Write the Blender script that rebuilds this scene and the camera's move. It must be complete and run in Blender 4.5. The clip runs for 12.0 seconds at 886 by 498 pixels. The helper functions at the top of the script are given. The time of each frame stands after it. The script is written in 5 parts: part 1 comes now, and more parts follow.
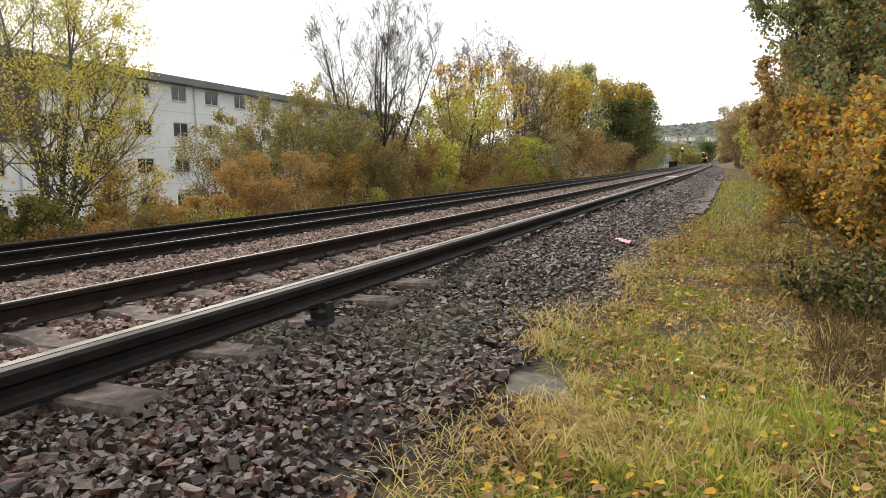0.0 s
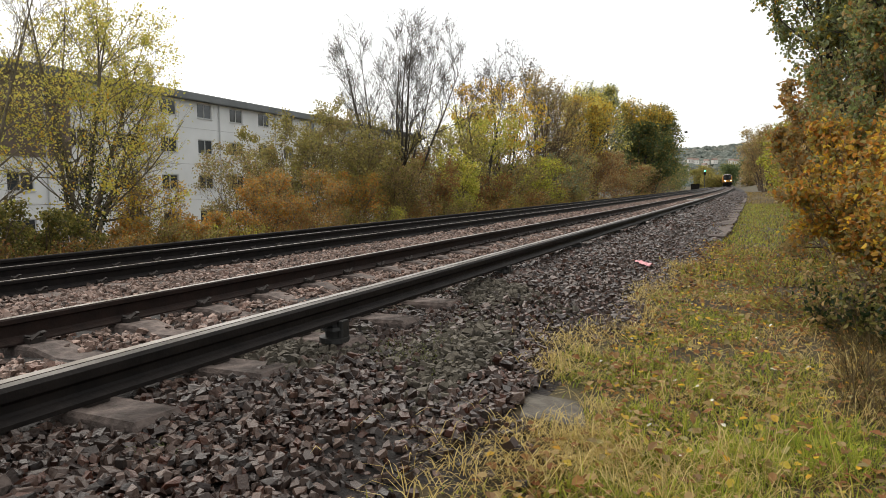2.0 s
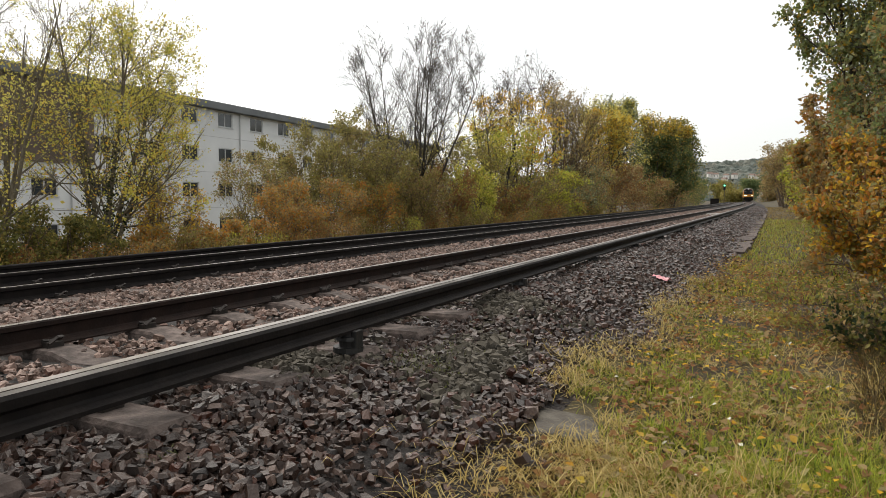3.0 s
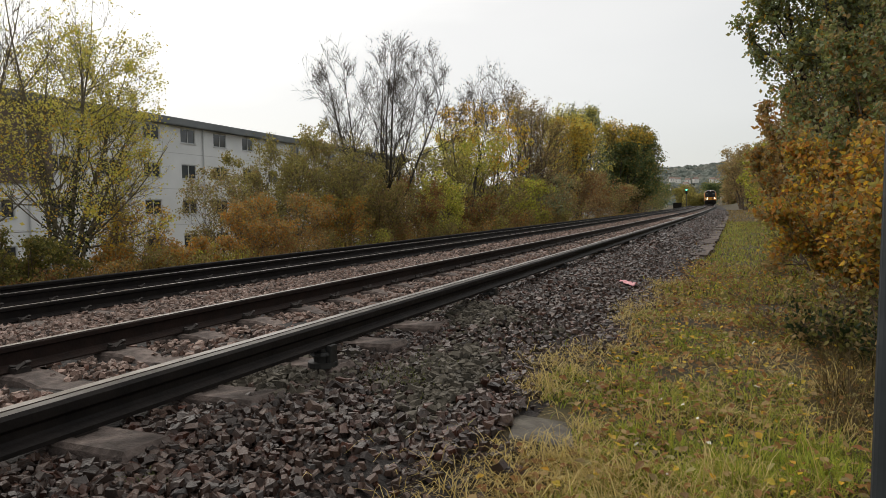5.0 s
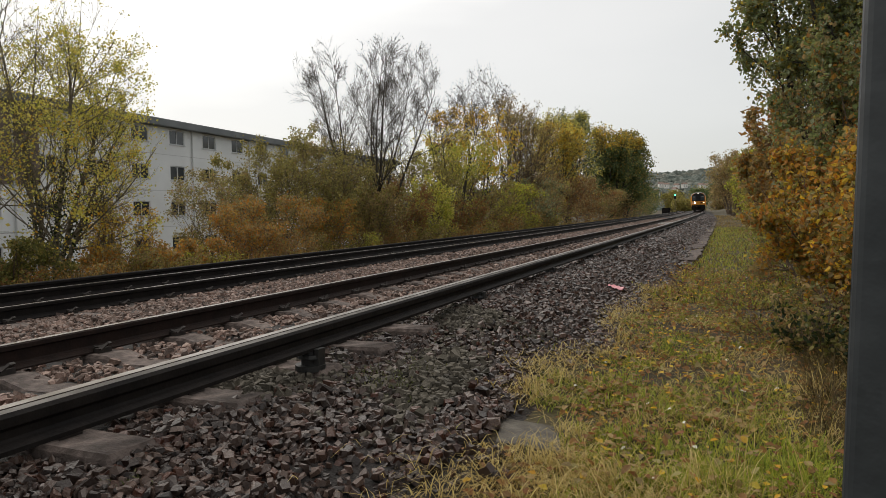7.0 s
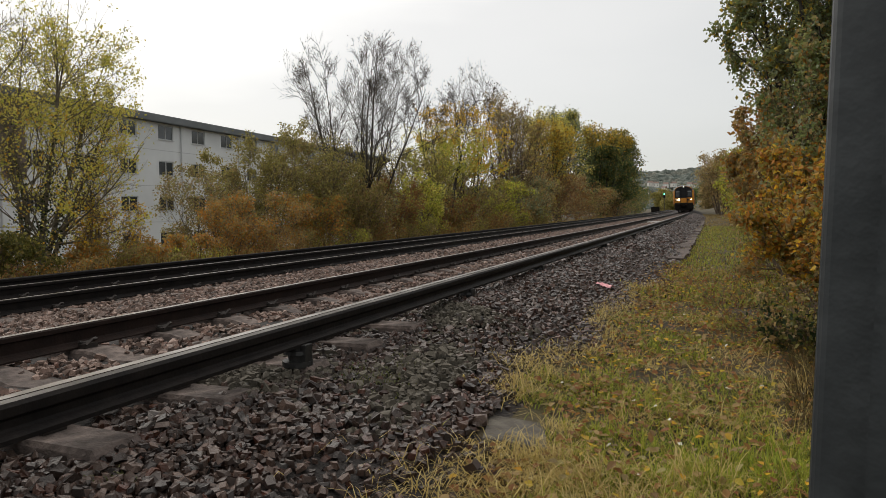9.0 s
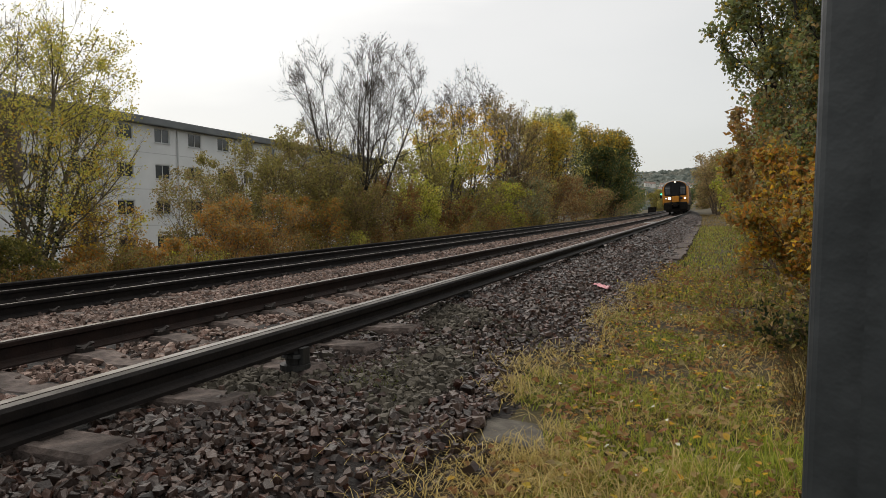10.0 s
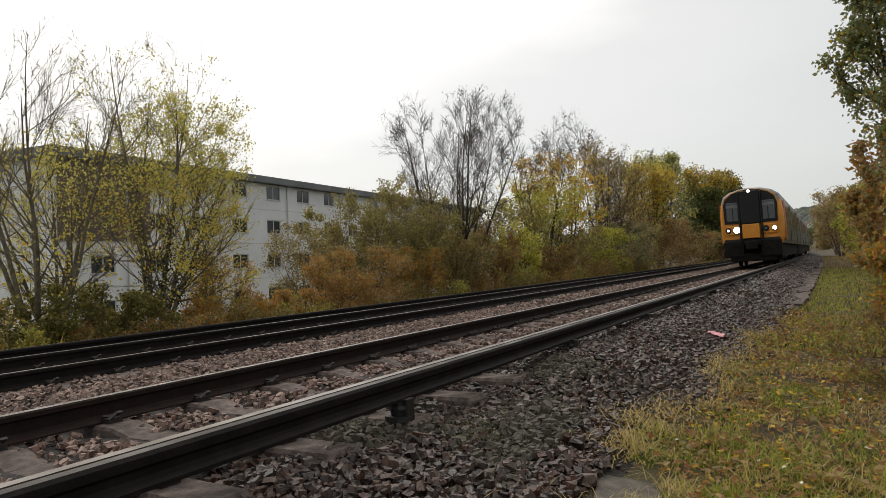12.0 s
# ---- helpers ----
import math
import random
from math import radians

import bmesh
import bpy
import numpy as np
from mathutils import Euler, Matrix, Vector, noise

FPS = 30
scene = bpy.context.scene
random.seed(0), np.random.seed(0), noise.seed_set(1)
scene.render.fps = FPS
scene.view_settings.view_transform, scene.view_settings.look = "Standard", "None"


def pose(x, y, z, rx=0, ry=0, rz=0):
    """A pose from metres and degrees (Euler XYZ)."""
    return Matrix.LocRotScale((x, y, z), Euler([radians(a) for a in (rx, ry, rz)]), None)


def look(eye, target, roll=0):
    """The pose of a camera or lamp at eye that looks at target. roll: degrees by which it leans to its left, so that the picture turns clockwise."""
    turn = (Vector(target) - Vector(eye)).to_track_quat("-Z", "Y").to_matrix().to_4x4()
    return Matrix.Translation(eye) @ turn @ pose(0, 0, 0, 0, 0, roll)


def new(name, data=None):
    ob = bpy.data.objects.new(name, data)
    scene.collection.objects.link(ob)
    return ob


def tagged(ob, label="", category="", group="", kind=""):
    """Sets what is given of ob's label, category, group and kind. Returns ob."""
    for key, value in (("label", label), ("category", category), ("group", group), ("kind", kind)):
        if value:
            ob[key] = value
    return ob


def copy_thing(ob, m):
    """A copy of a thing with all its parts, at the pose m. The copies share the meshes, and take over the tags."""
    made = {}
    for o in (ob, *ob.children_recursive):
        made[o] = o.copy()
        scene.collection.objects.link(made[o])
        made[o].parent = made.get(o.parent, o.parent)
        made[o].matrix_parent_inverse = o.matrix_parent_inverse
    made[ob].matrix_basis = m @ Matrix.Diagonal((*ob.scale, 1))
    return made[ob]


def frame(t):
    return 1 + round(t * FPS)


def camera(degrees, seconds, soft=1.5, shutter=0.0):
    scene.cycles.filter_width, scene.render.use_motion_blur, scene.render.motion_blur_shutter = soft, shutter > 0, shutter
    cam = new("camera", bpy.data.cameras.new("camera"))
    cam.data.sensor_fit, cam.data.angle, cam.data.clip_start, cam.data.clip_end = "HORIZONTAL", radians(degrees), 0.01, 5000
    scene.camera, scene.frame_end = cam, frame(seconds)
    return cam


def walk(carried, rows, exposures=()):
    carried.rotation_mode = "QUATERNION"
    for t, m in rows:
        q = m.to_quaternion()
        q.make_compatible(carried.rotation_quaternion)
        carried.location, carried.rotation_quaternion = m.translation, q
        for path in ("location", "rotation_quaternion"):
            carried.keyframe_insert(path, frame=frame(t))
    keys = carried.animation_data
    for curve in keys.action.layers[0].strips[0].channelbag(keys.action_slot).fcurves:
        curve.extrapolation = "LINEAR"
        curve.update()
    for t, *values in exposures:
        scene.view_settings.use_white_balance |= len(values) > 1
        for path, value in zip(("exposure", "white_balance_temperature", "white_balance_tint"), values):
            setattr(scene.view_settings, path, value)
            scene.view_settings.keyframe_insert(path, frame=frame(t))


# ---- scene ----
cam = camera(66.0, 12.0, soft=0.85)
PATH = [
    (0.0, pose(-0.021, 0.015, 0.721, 83.00, 0.95, 23.24)),
    (0.5, pose(-0.031, 0.017, 0.718, 83.46, 0.52, 24.81)),
    (1.0, pose(-0.034, 0.026, 0.720, 84.12, 0.67, 24.66)),
    (1.5, pose(-0.020, 0.021, 0.726, 84.57, 0.33, 24.70)),
    (2.0, pose(-0.018, 0.043, 0.720, 84.64, 0.23, 24.94)),
    (2.5, pose(-0.013, 0.032, 0.723, 84.86, -0.21, 25.38)),
    (3.0, pose(-0.016, 0.054, 0.723, 85.55, -0.55, 26.40)),
    (3.2, pose(-0.024, 0.045, 0.721, 87.23, -1.18, 26.17)),
    (4.8, pose(-0.013, -0.014, 0.744, 86.38, 0.85, 24.43)),
    (5.0, pose(-0.006, 0.001, 0.736, 86.43, 0.91, 23.66)),
    (5.5, pose(-0.008, 0.003, 0.736, 86.20, 0.58, 22.85)),
    (6.0, pose(-0.004, 0.003, 0.735, 86.55, 0.53, 22.80)),
    (6.5, pose(0.000, 0.000, 0.737, 86.83, 0.75, 23.20)),
    (7.0, pose(0.001, -0.000, 0.736, 86.72, 0.52, 22.82)),
    (9.0, pose(0.011, 0.003, 0.733, 86.49, 0.13, 22.00)),
    (9.5, pose(0.014, 0.004, 0.735, 86.59, 0.46, 21.78)),
    (10.0, pose(0.014, 0.003, 0.735, 86.63, 0.47, 21.76)),
    (10.5, pose(0.020, -0.004, 0.736, 86.83, 0.74, 22.15)),
    (11.0, pose(0.020, -0.011, 0.737, 86.81, 0.68, 22.40)),
    (11.5, pose(0.004, 0.004, 0.749, 88.70, 1.97, 25.84)),
    (12.0, pose(-0.018, 0.037, 0.737, 90.84, 1.74, 30.12)),
]

EXPOSURES = [(0.0, 0.62, 6850, 10), (1.0, 0.46, 6850, 10), (2.5, 0.26, 6850, 10), (3.2, 0.16, 6850, 10), (5.0, -0.20, 6850, 10), (12.0, -0.28, 6850, 10)]
walk(cam, PATH, EXPOSURES)

# ---- world and light: a bright overcast sky ----
SUN_ELEVATION, SUN_AZIMUTH = 38.0, 300.0
world = bpy.data.worlds.new("overcast")
scene.world = world
world.use_nodes = True
wn, wl = world.node_tree.nodes, world.node_tree.links
wn.clear()
w_out = wn.new("ShaderNodeOutputWorld")
sky = wn.new("ShaderNodeTexSky")
sky.sky_type, sky.sun_disc = "NISHITA", False
sky.sun_elevation, sky.sun_rotation = radians(SUN_ELEVATION), radians(SUN_AZIMUTH)
bg_sky = wn.new("ShaderNodeBackground")
bg_sky.inputs["Strength"].default_value = 0.02
wl.new(sky.outputs[0], bg_sky.inputs["Color"])
# cloud layer: brighter towards the hidden sun, soft grey banks
w_tc = wn.new("ShaderNodeTexCoord")
w_map = wn.new("ShaderNodeMapping")
w_map.inputs["Scale"].default_value = (1.0, 1.0, 3.5)
wl.new(w_tc.outputs["Generated"], w_map.inputs["Vector"])
w_noise = wn.new("ShaderNodeTexNoise")
w_noise.inputs["Scale"].default_value, w_noise.inputs["Detail"].default_value = 1.6, 5.0
wl.new(w_map.outputs[0], w_noise.inputs["Vector"])
w_dot = wn.new("ShaderNodeVectorMath")
w_dot.operation = "DOT_PRODUCT"
w_dot.inputs[1].default_value = (-0.45, 0.20, 0.87)
wl.new(w_tc.outputs["Generated"], w_dot.inputs[0])
w_add = wn.new("ShaderNodeMath")
w_add.operation = "MULTIPLY_ADD"
w_add.inputs[1].default_value = 0.26
wl.new(w_noise.outputs[0], w_add.inputs[0])
wl.new(w_dot.outputs["Value"], w_add.inputs[2])
w_ramp = wn.new("ShaderNodeValToRGB")
w_ramp.color_ramp.elements[0].position, w_ramp.color_ramp.elements[0].color = 0.36, (0.34, 0.355, 0.365, 1)
w_ramp.color_ramp.elements[1].position, w_ramp.color_ramp.elements[1].color = 1.0, (1.0, 0.99, 0.97, 1)
w_mid = w_ramp.color_ramp.elements.new(0.70)
w_mid.color = (0.47, 0.475, 0.48, 1)
wl.new(w_add.outputs[0], w_ramp.inputs[0])
bg_cloud = wn.new("ShaderNodeBackground")
bg_cloud.inputs["Strength"].default_value = 2.0
wl.new(w_ramp.outputs[0], bg_cloud.inputs["Color"])
w_sum = wn.new("ShaderNodeAddShader")
wl.new(bg_sky.outputs[0], w_sum.inputs[0])
wl.new(bg_cloud.outputs[0], w_sum.inputs[1])
wl.new(w_sum.outputs[0], w_out.inputs["Surface"])
sun = new("sun", bpy.data.lights.new("sun", "SUN"))
sun.data.energy, sun.data.angle, sun.data.color = 0.6, radians(40), (1.0, 0.97, 0.92)
sun.matrix_world = look((0, 0, 60), (40, -25, 17))


# ---- materials ----
def material(name, colors, rough=0.7, scale=6.0, metal=0.0, bump=0.0, bump_scale=40.0, per_object=0.0, per_island=0.0,
             island_colors=None, detail=6.0, spec=0.5, translucent=0.0):
    """Two-scale noise over a colour ramp, fine bump, and variation by object or by mesh island."""
    m = bpy.data.materials.new(name)
    m.use_nodes = True
    n, l = m.node_tree.nodes, m.node_tree.links
    bsdf = n["Principled BSDF"]
    bsdf.inputs["Roughness"].default_value = rough
    bsdf.inputs["Metallic"].default_value = metal
    bsdf.inputs["Specular IOR Level"].default_value = spec
    tc = n.new("ShaderNodeTexCoord")
    a = n.new("ShaderNodeTexNoise")
    a.inputs["Scale"].default_value, a.inputs["Detail"].default_value = scale, detail
    l.new(tc.outputs["Object"], a.inputs["Vector"])
    ramp = n.new("ShaderNodeValToRGB")
    steps = ramp.color_ramp.elements
    while len(steps) < len(colors):
        steps.new(0.5)
    for i, c in enumerate(colors):
        steps[i].position = 0.3 + 0.4 * i / max(1, len(colors) - 1)
        steps[i].color = (*c, 1)
    l.new(a.outputs["Fac"], ramp.inputs["Fac"])
    color = ramp.outputs["Color"]
    if island_colors:
        geo = n.new("ShaderNodeNewGeometry")
        r2 = n.new("ShaderNodeValToRGB")
        s2 = r2.color_ramp.elements
        while len(s2) < len(island_colors):
            s2.new(0.5)
        for i, c in enumerate(island_colors):
            s2[i].position = i / max(1, len(island_colors) - 1)
            s2[i].color = (*c, 1)
        l.new(geo.outputs["Random Per Island"], r2.inputs["Fac"])
        mix = n.new("ShaderNodeMix")
        mix.data_type = "RGBA"
        mix.inputs[0].default_value = per_island
        l.new(color, mix.inputs[6])
        l.new(r2.outputs["Color"], mix.inputs[7])
        color = mix.outputs[2]
    if per_object:
        info = n.new("ShaderNodeObjectInfo")
        hsv = n.new("ShaderNodeHueSaturation")
        rng = n.new("ShaderNodeMapRange")
        rng.inputs["To Min"].default_value, rng.inputs["To Max"].default_value = 1 - per_object, 1 + per_object
        l.new(info.outputs["Random"], rng.inputs["Value"])
        l.new(rng.outputs[0], hsv.inputs["Value"])
        l.new(color, hsv.inputs["Color"])
        color = hsv.outputs[0]
    l.new(color, bsdf.inputs["Base Color"])
    fine = n.new("ShaderNodeTexNoise")
    fine.inputs["Scale"].default_value, fine.inputs["Detail"].default_value = bump_scale, 4.0
    l.new(tc.outputs["Object"], fine.inputs["Vector"])
    rr = n.new("ShaderNodeMapRange")
    rr.inputs["To Min"].default_value, rr.inputs["To Max"].default_value = max(0.02, rough - 0.12), min(1.0, rough + 0.12)
    l.new(fine.outputs["Fac"], rr.inputs["Value"])
    l.new(rr.outputs[0], bsdf.inputs["Roughness"])
    if bump:
        b = n.new("ShaderNodeBump")
        b.inputs["Strength"].default_value, b.inputs["Distance"].default_value = bump, 0.02
        l.new(fine.outputs["Fac"], b.inputs["Height"])
        l.new(b.outputs[0], bsdf.inputs["Normal"])
    if translucent:
        tr = n.new("ShaderNodeBsdfTranslucent")
        l.new(color, tr.inputs["Color"])
        ms = n.new("ShaderNodeMixShader")
        ms.inputs[0].default_value = translucent
        l.new(bsdf.outputs[0], ms.inputs[1])
        l.new(tr.outputs[0], ms.inputs[2])
        l.new(ms.outputs[0], n["Material Output"].inputs["Surface"])
    return m


def glow(name, color, strength):
    m = bpy.data.materials.new(name)
    m.use_nodes = True
    b = m.node_tree.nodes["Principled BSDF"]
    b.inputs["Base Color"].default_value = (0.8, 0.8, 0.8, 1)
    b.inputs["Emission Color"].default_value = (*color, 1)
    b.inputs["Emission Strength"].default_value = strength
    return m


def glass(name, tint=(0.03, 0.035, 0.04), rough=0.06):
    return material(name, [tint, tuple(c * 1.3 for c in tint)], rough=rough, scale=2, spec=0.6)


# near-black: shade in the gaps between the stones is painted into the bed
M_BED = material("ballast_bed_gap_shade", [(0.0040, 0.0029, 0.0023), (0.0110, 0.0077, 0.0063), (0.0250, 0.0182, 0.0149)], 0.9, 26, bump=1.0, bump_scale=34)
M_STONE = material("ballast_stone", [(0.02001, 0.01067, 0.006992), (0.05504, 0.03018, 0.02061)], 0.36, 20, bump=0.3, bump_scale=120,
                   per_island=0.85, island_colors=[(0.005003, 0.002576, 0.00184), (0.02502, 0.01398, 0.009936), (0.0567, 0.03312, 0.02429), (0.01167, 0.006624, 0.004416), (0.1001, 0.06256, 0.0471), (0.07088, 0.02134, 0.0103), (0.008339, 0.004784, 0.00368), (0.03836, 0.02208, 0.01546), (0.1251, 0.08611, 0.06918)])
M_STONE_PIECE = material("ballast_stone_loose", [(0.02592, 0.0144, 0.0096), (0.06912, 0.04, 0.0288)], 0.46, 9, bump=0.3, bump_scale=20, per_object=0.85)
M_STONE_DUST = material("ballast_stone_mossy", [(0.05023, 0.04232, 0.02668), (0.0966, 0.08188, 0.05888)], 0.8, 14, bump=0.3, bump_scale=120,
                        per_island=0.7, island_colors=[(0.01739, 0.01472, 0.01012), (0.06569, 0.0552, 0.03956), (0.1159, 0.09936, 0.07636), (0.03478, 0.02852, 0.02024)])
M_STONE_IN = material("ballast_stone_dusty", [(0.0707, 0.04255, 0.03105), (0.1707, 0.1092, 0.08395)], 0.62, 20, bump=0.4, bump_scale=120,
                      per_island=0.85, island_colors=[(0.01707, 0.01035, 0.0069), (0.1121, 0.06785, 0.0506), (0.1828, 0.1184, 0.09085), (0.05364, 0.03105, 0.023), (0.3169, 0.2162, 0.1725), (0.128, 0.05865, 0.0391)])
M_EARTH = material("earth", [(0.0275, 0.0190, 0.0079), (0.0523, 0.0370, 0.0139), (0.0550, 0.0475, 0.0129)], 0.95, 1.4, bump=0.8, bump_scale=30)
M_RAIL = material("rail_steel_dark", [(0.005, 0.004, 0.004), (0.013, 0.010, 0.009)], 0.65, 9, spec=0.15, bump=0.15, bump_scale=60)
M_RAIL_RUST = material("rail_steel_rusty", [(0.009, 0.005, 0.004), (0.021, 0.011, 0.008)], 0.7, 9, spec=0.2, bump=0.2, bump_scale=60)
M_RAIL_TOP = material("worn_rail_head", [(0.12, 0.105, 0.09), (0.20, 0.18, 0.165), (0.30, 0.28, 0.265)], 0.4, 5, metal=0.8, bump=0.05, bump_scale=90)
M_CR_TOP = material("conductor_head", [(0.026, 0.021, 0.017), (0.050, 0.043, 0.037), (0.13, 0.12, 0.11)], 0.6, 3, metal=0.2, spec=0.2, bump=0.1, bump_scale=70)
M_CONCRETE = material("weathered_concrete", [(0.03272, 0.02268, 0.01848), (0.08881, 0.06636, 0.05712), (0.1683, 0.1301, 0.1135)], 0.9, 11, bump=0.5, bump_scale=60, per_object=0.2)
M_CLIP = material("clip_steel", [(0.02, 0.017, 0.015), (0.05, 0.04, 0.035)], 0.6, 20, metal=0.4)
M_POT = material("insulator_black", [(0.0075, 0.0075, 0.0075), (0.0175, 0.0165, 0.015)], 0.55, 12, bump=0.2)
M_GALV = material("galvanised_steel", [(0.016, 0.020, 0.022), (0.034, 0.039, 0.042), (0.075, 0.083, 0.088)], 0.5, 9, metal=0.2, bump=0.1, bump_scale=30)
M_WALL = material("white_cladding", [(0.62, 0.63, 0.63), (0.72, 0.73, 0.73)], 0.8, 0.5, bump=0.05)
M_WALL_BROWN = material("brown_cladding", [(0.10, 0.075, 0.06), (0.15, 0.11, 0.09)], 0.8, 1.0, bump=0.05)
M_ROOF = material("grey_roof_metal", [(0.10, 0.11, 0.115), (0.16, 0.17, 0.175)], 0.6, 0.8, metal=0.1)
M_FRAME_W = material("window_frame_grey", [(0.42, 0.43, 0.43), (0.5, 0.5, 0.5)], 0.5, 3)
M_GLASS = glass("dark_window_glass")
M_CURTAIN = material("pale_curtain", [(0.28, 0.28, 0.26), (0.42, 0.42, 0.39)], 0.9, 4, per_object=0.3)
M_YELLOW = material("yellow_paint", [(0.54, 0.20, 0.012), (0.64, 0.255, 0.02)], 0.42, 3, bump=0.03)
M_BLACKP = material("black_paint", [(0.007, 0.007, 0.008), (0.015, 0.015, 0.016)], 0.4, 3, bump=0.03, spec=0.25)
M_UNDER = material("underframe_grime", [(0.007, 0.006, 0.006), (0.018, 0.015, 0.012)], 0.85, 6, bump=0.3, spec=0.15)
# dark body colour greyed to hold the sky and hedge mirrored in its sides
M_SIDE = material("body_reflection_grey", [(0.040, 0.044, 0.042), (0.065, 0.068, 0.060)], 0.3, 2, bump=0.02)
M_SIDE_RED = material("orange_red_flash", [(0.40, 0.06, 0.02), (0.5, 0.09, 0.03)], 0.35, 2)
M_TROOF = material("train_roof_grey", [(0.10, 0.105, 0.105), (0.16, 0.165, 0.165)], 0.5, 3, bump=0.05)
M_LAMP = glow("headlight_on", (1.0, 0.86, 0.68), 14.0)
M_LAMP_DIM = glow("marker_light", (1.0, 0.92, 0.82), 3.0)
M_GREEN_LAMP = glow("green_signal", (0.05, 1.0, 0.5), 4.0)


# ---- small builders ----
def link_mesh(name, verts, faces, mats, parent=None, label="", smooth=False, mat_index=None):
    me = bpy.data.meshes.new(name)
    me.from_pydata([tuple(v) for v in verts], [], faces)
    for m in (mats if isinstance(mats, (list, tuple)) else [mats]):
        me.materials.append(m)
    if mat_index is not None:
        me.polygons.foreach_set("material_index", np.asarray(mat_index, dtype=np.int32))
    if smooth:
        me.polygons.foreach_set("use_smooth", np.ones(len(me.polygons), dtype=bool))
    me.update()
    ob = new(name, me)
    if parent is not None:
        ob.parent = parent
    if label:
        tagged(ob, label)
    return ob


def big_mesh(name, co, tris, mats, parent=None, smooth=False, mat_index=None):
    """Many triangles from numpy arrays."""
    co = np.asarray(co, dtype=np.float32).reshape(-1, 3)
    tris = np.asarray(tris, dtype=np.int32).reshape(-1, 3)
    me = bpy.data.meshes.new(name)
    me.vertices.add(len(co))
    me.vertices.foreach_set("co", co.ravel())
    me.loops.add(tris.size)
    me.loops.foreach_set("vertex_index", tris.ravel())
    me.polygons.add(len(tris))
    me.polygons.foreach_set("loop_start", np.arange(0, tris.size, 3, dtype=np.int32))
    me.polygons.foreach_set("loop_total", np.full(len(tris), 3, dtype=np.int32))
    for m in (mats if isinstance(mats, (list, tuple)) else [mats]):
        me.materials.append(m)
    if mat_index is not None:
        me.polygons.foreach_set("material_index", np.asarray(mat_index, dtype=np.int32))
    me.polygons.foreach_set("use_smooth", np.full(len(tris), smooth, dtype=bool))
    me.update(calc_edges=True)
    me.validate()
    ob = new(name, me)
    if parent is not None:
        ob.parent = parent
    return ob


def part(name, bm, mat, parent, label="", smooth=False):
    me = bpy.data.meshes.new(name)
    bm.to_mesh(me)
    bm.free()
    for m in (mat if isinstance(mat, (list, tuple)) else [mat]):
        me.materials.append(m)
    if smooth:
        me.polygons.foreach_set("use_smooth", np.ones(len(me.polygons), dtype=bool))
    ob = new(name, me)
    if parent is not None:
        ob.parent = parent
    if label:
        tagged(ob, label)
    return ob


def box(bm, x0, x1, y0, y1, z0, z1, bevel=0.0):
    r = bmesh.ops.create_cube(bm, size=1.0, matrix=Matrix.LocRotScale(((x0 + x1) / 2, (y0 + y1) / 2, (z0 + z1) / 2), None, (abs(x1 - x0), abs(y1 - y0), abs(z1 - z0))))
    if bevel:
        edges = list({e for v in r["verts"] for e in v.link_edges})
        bmesh.ops.bevel(bm, geom=edges, offset=bevel, segments=2, affect="EDGES", profile=0.6)
    return bm


def boxed(x0, x1, y0, y1, z0, z1, bevel=0.0):
    return box(bmesh.new(), x0, x1, y0, y1, z0, z1, bevel)


def cyl(bm, r1, r2, depth, m, seg=16):
    bmesh.ops.create_cone(bm, cap_ends=True, segments=seg, radius1=r1, radius2=r2, depth=depth, matrix=m)
    return bm


def thing(name, label, category, group="", kind="", at=None):
    ob = new(name)
    ob.empty_display_size = 0.2
    if at is not None:
        ob.matrix_world = at
    return tagged(ob, label, category, group, kind)


# ---- plan of the line: it runs along +y and bends gently to the left ----
BEND = 0.00024
NEAR_C, FAR_C = -3.30, -7.53
CANT = 0.038
RAIL_A, RAIL_B, RAIL_C, RAIL_D = -2.547, -4.052, -6.779, -8.284
Z_A, Z_B, Z_C, Z_D = 0.0, -0.057, -0.208, -0.248
CR_NEAR, CR_FAR = -2.177, -8.654
SLEEPER_GAP, SLEEPER_START = 0.69, 1.887
FAR_GAP, FAR_START = 0.715, 4.5887


def bend(y):
    return -0.5 * BEND * y * y if y > 0 else 0.0


def turn_at(y):
    return math.degrees(math.atan(BEND * max(0.0, y)))


def smooth_step(x, a, b):
    t = np.clip((x - a) / (b - a), 0, 1)
    return t * t * (3 - 2 * t)


PROFILE_X = [-400, -60, -24, -16, -11.5, -10.2, -9.1, -8.0, -6.9, -5.4, -3.9, -2.6, -1.85, -1.5, -1.1, -0.7, 0.0, 1.2, 2.5, 5.0, 12.0, 60, 400]
PROFILE_Z = [-4.0, -4.0, -2.6, -1.1, -0.8, -0.7, -0.50, -0.45, -0.41, -0.36, -0.265, -0.215, -0.212, -0.27, -0.38, -0.46, -0.50, -0.48, -0.38, -0.1, 1.5, 3.0, 4.0]


def ground_z(x):
    """Height of the ground at an offset across the line (before its bend)."""
    return np.interp(x, PROFILE_X, PROFILE_Z)


def verge_edge(y):
    """Where the ballast ends and the grass begins."""
    return np.interp(y, [0.0, 3.0, 8.0, 15.0], [-1.08, -1.05, -0.92, -0.74])


def banked(x, y):
    """Ballast heaped over the sleeper ends, further along."""
    return 0.055 * smooth_step(np.asarray(y, dtype=float), 4.2, 5.6) * smooth_step(np.asarray(x, dtype=float), -2.75, -2.3) * (1 - smooth_step(np.asarray(x, dtype=float), -1.8, -1.2))


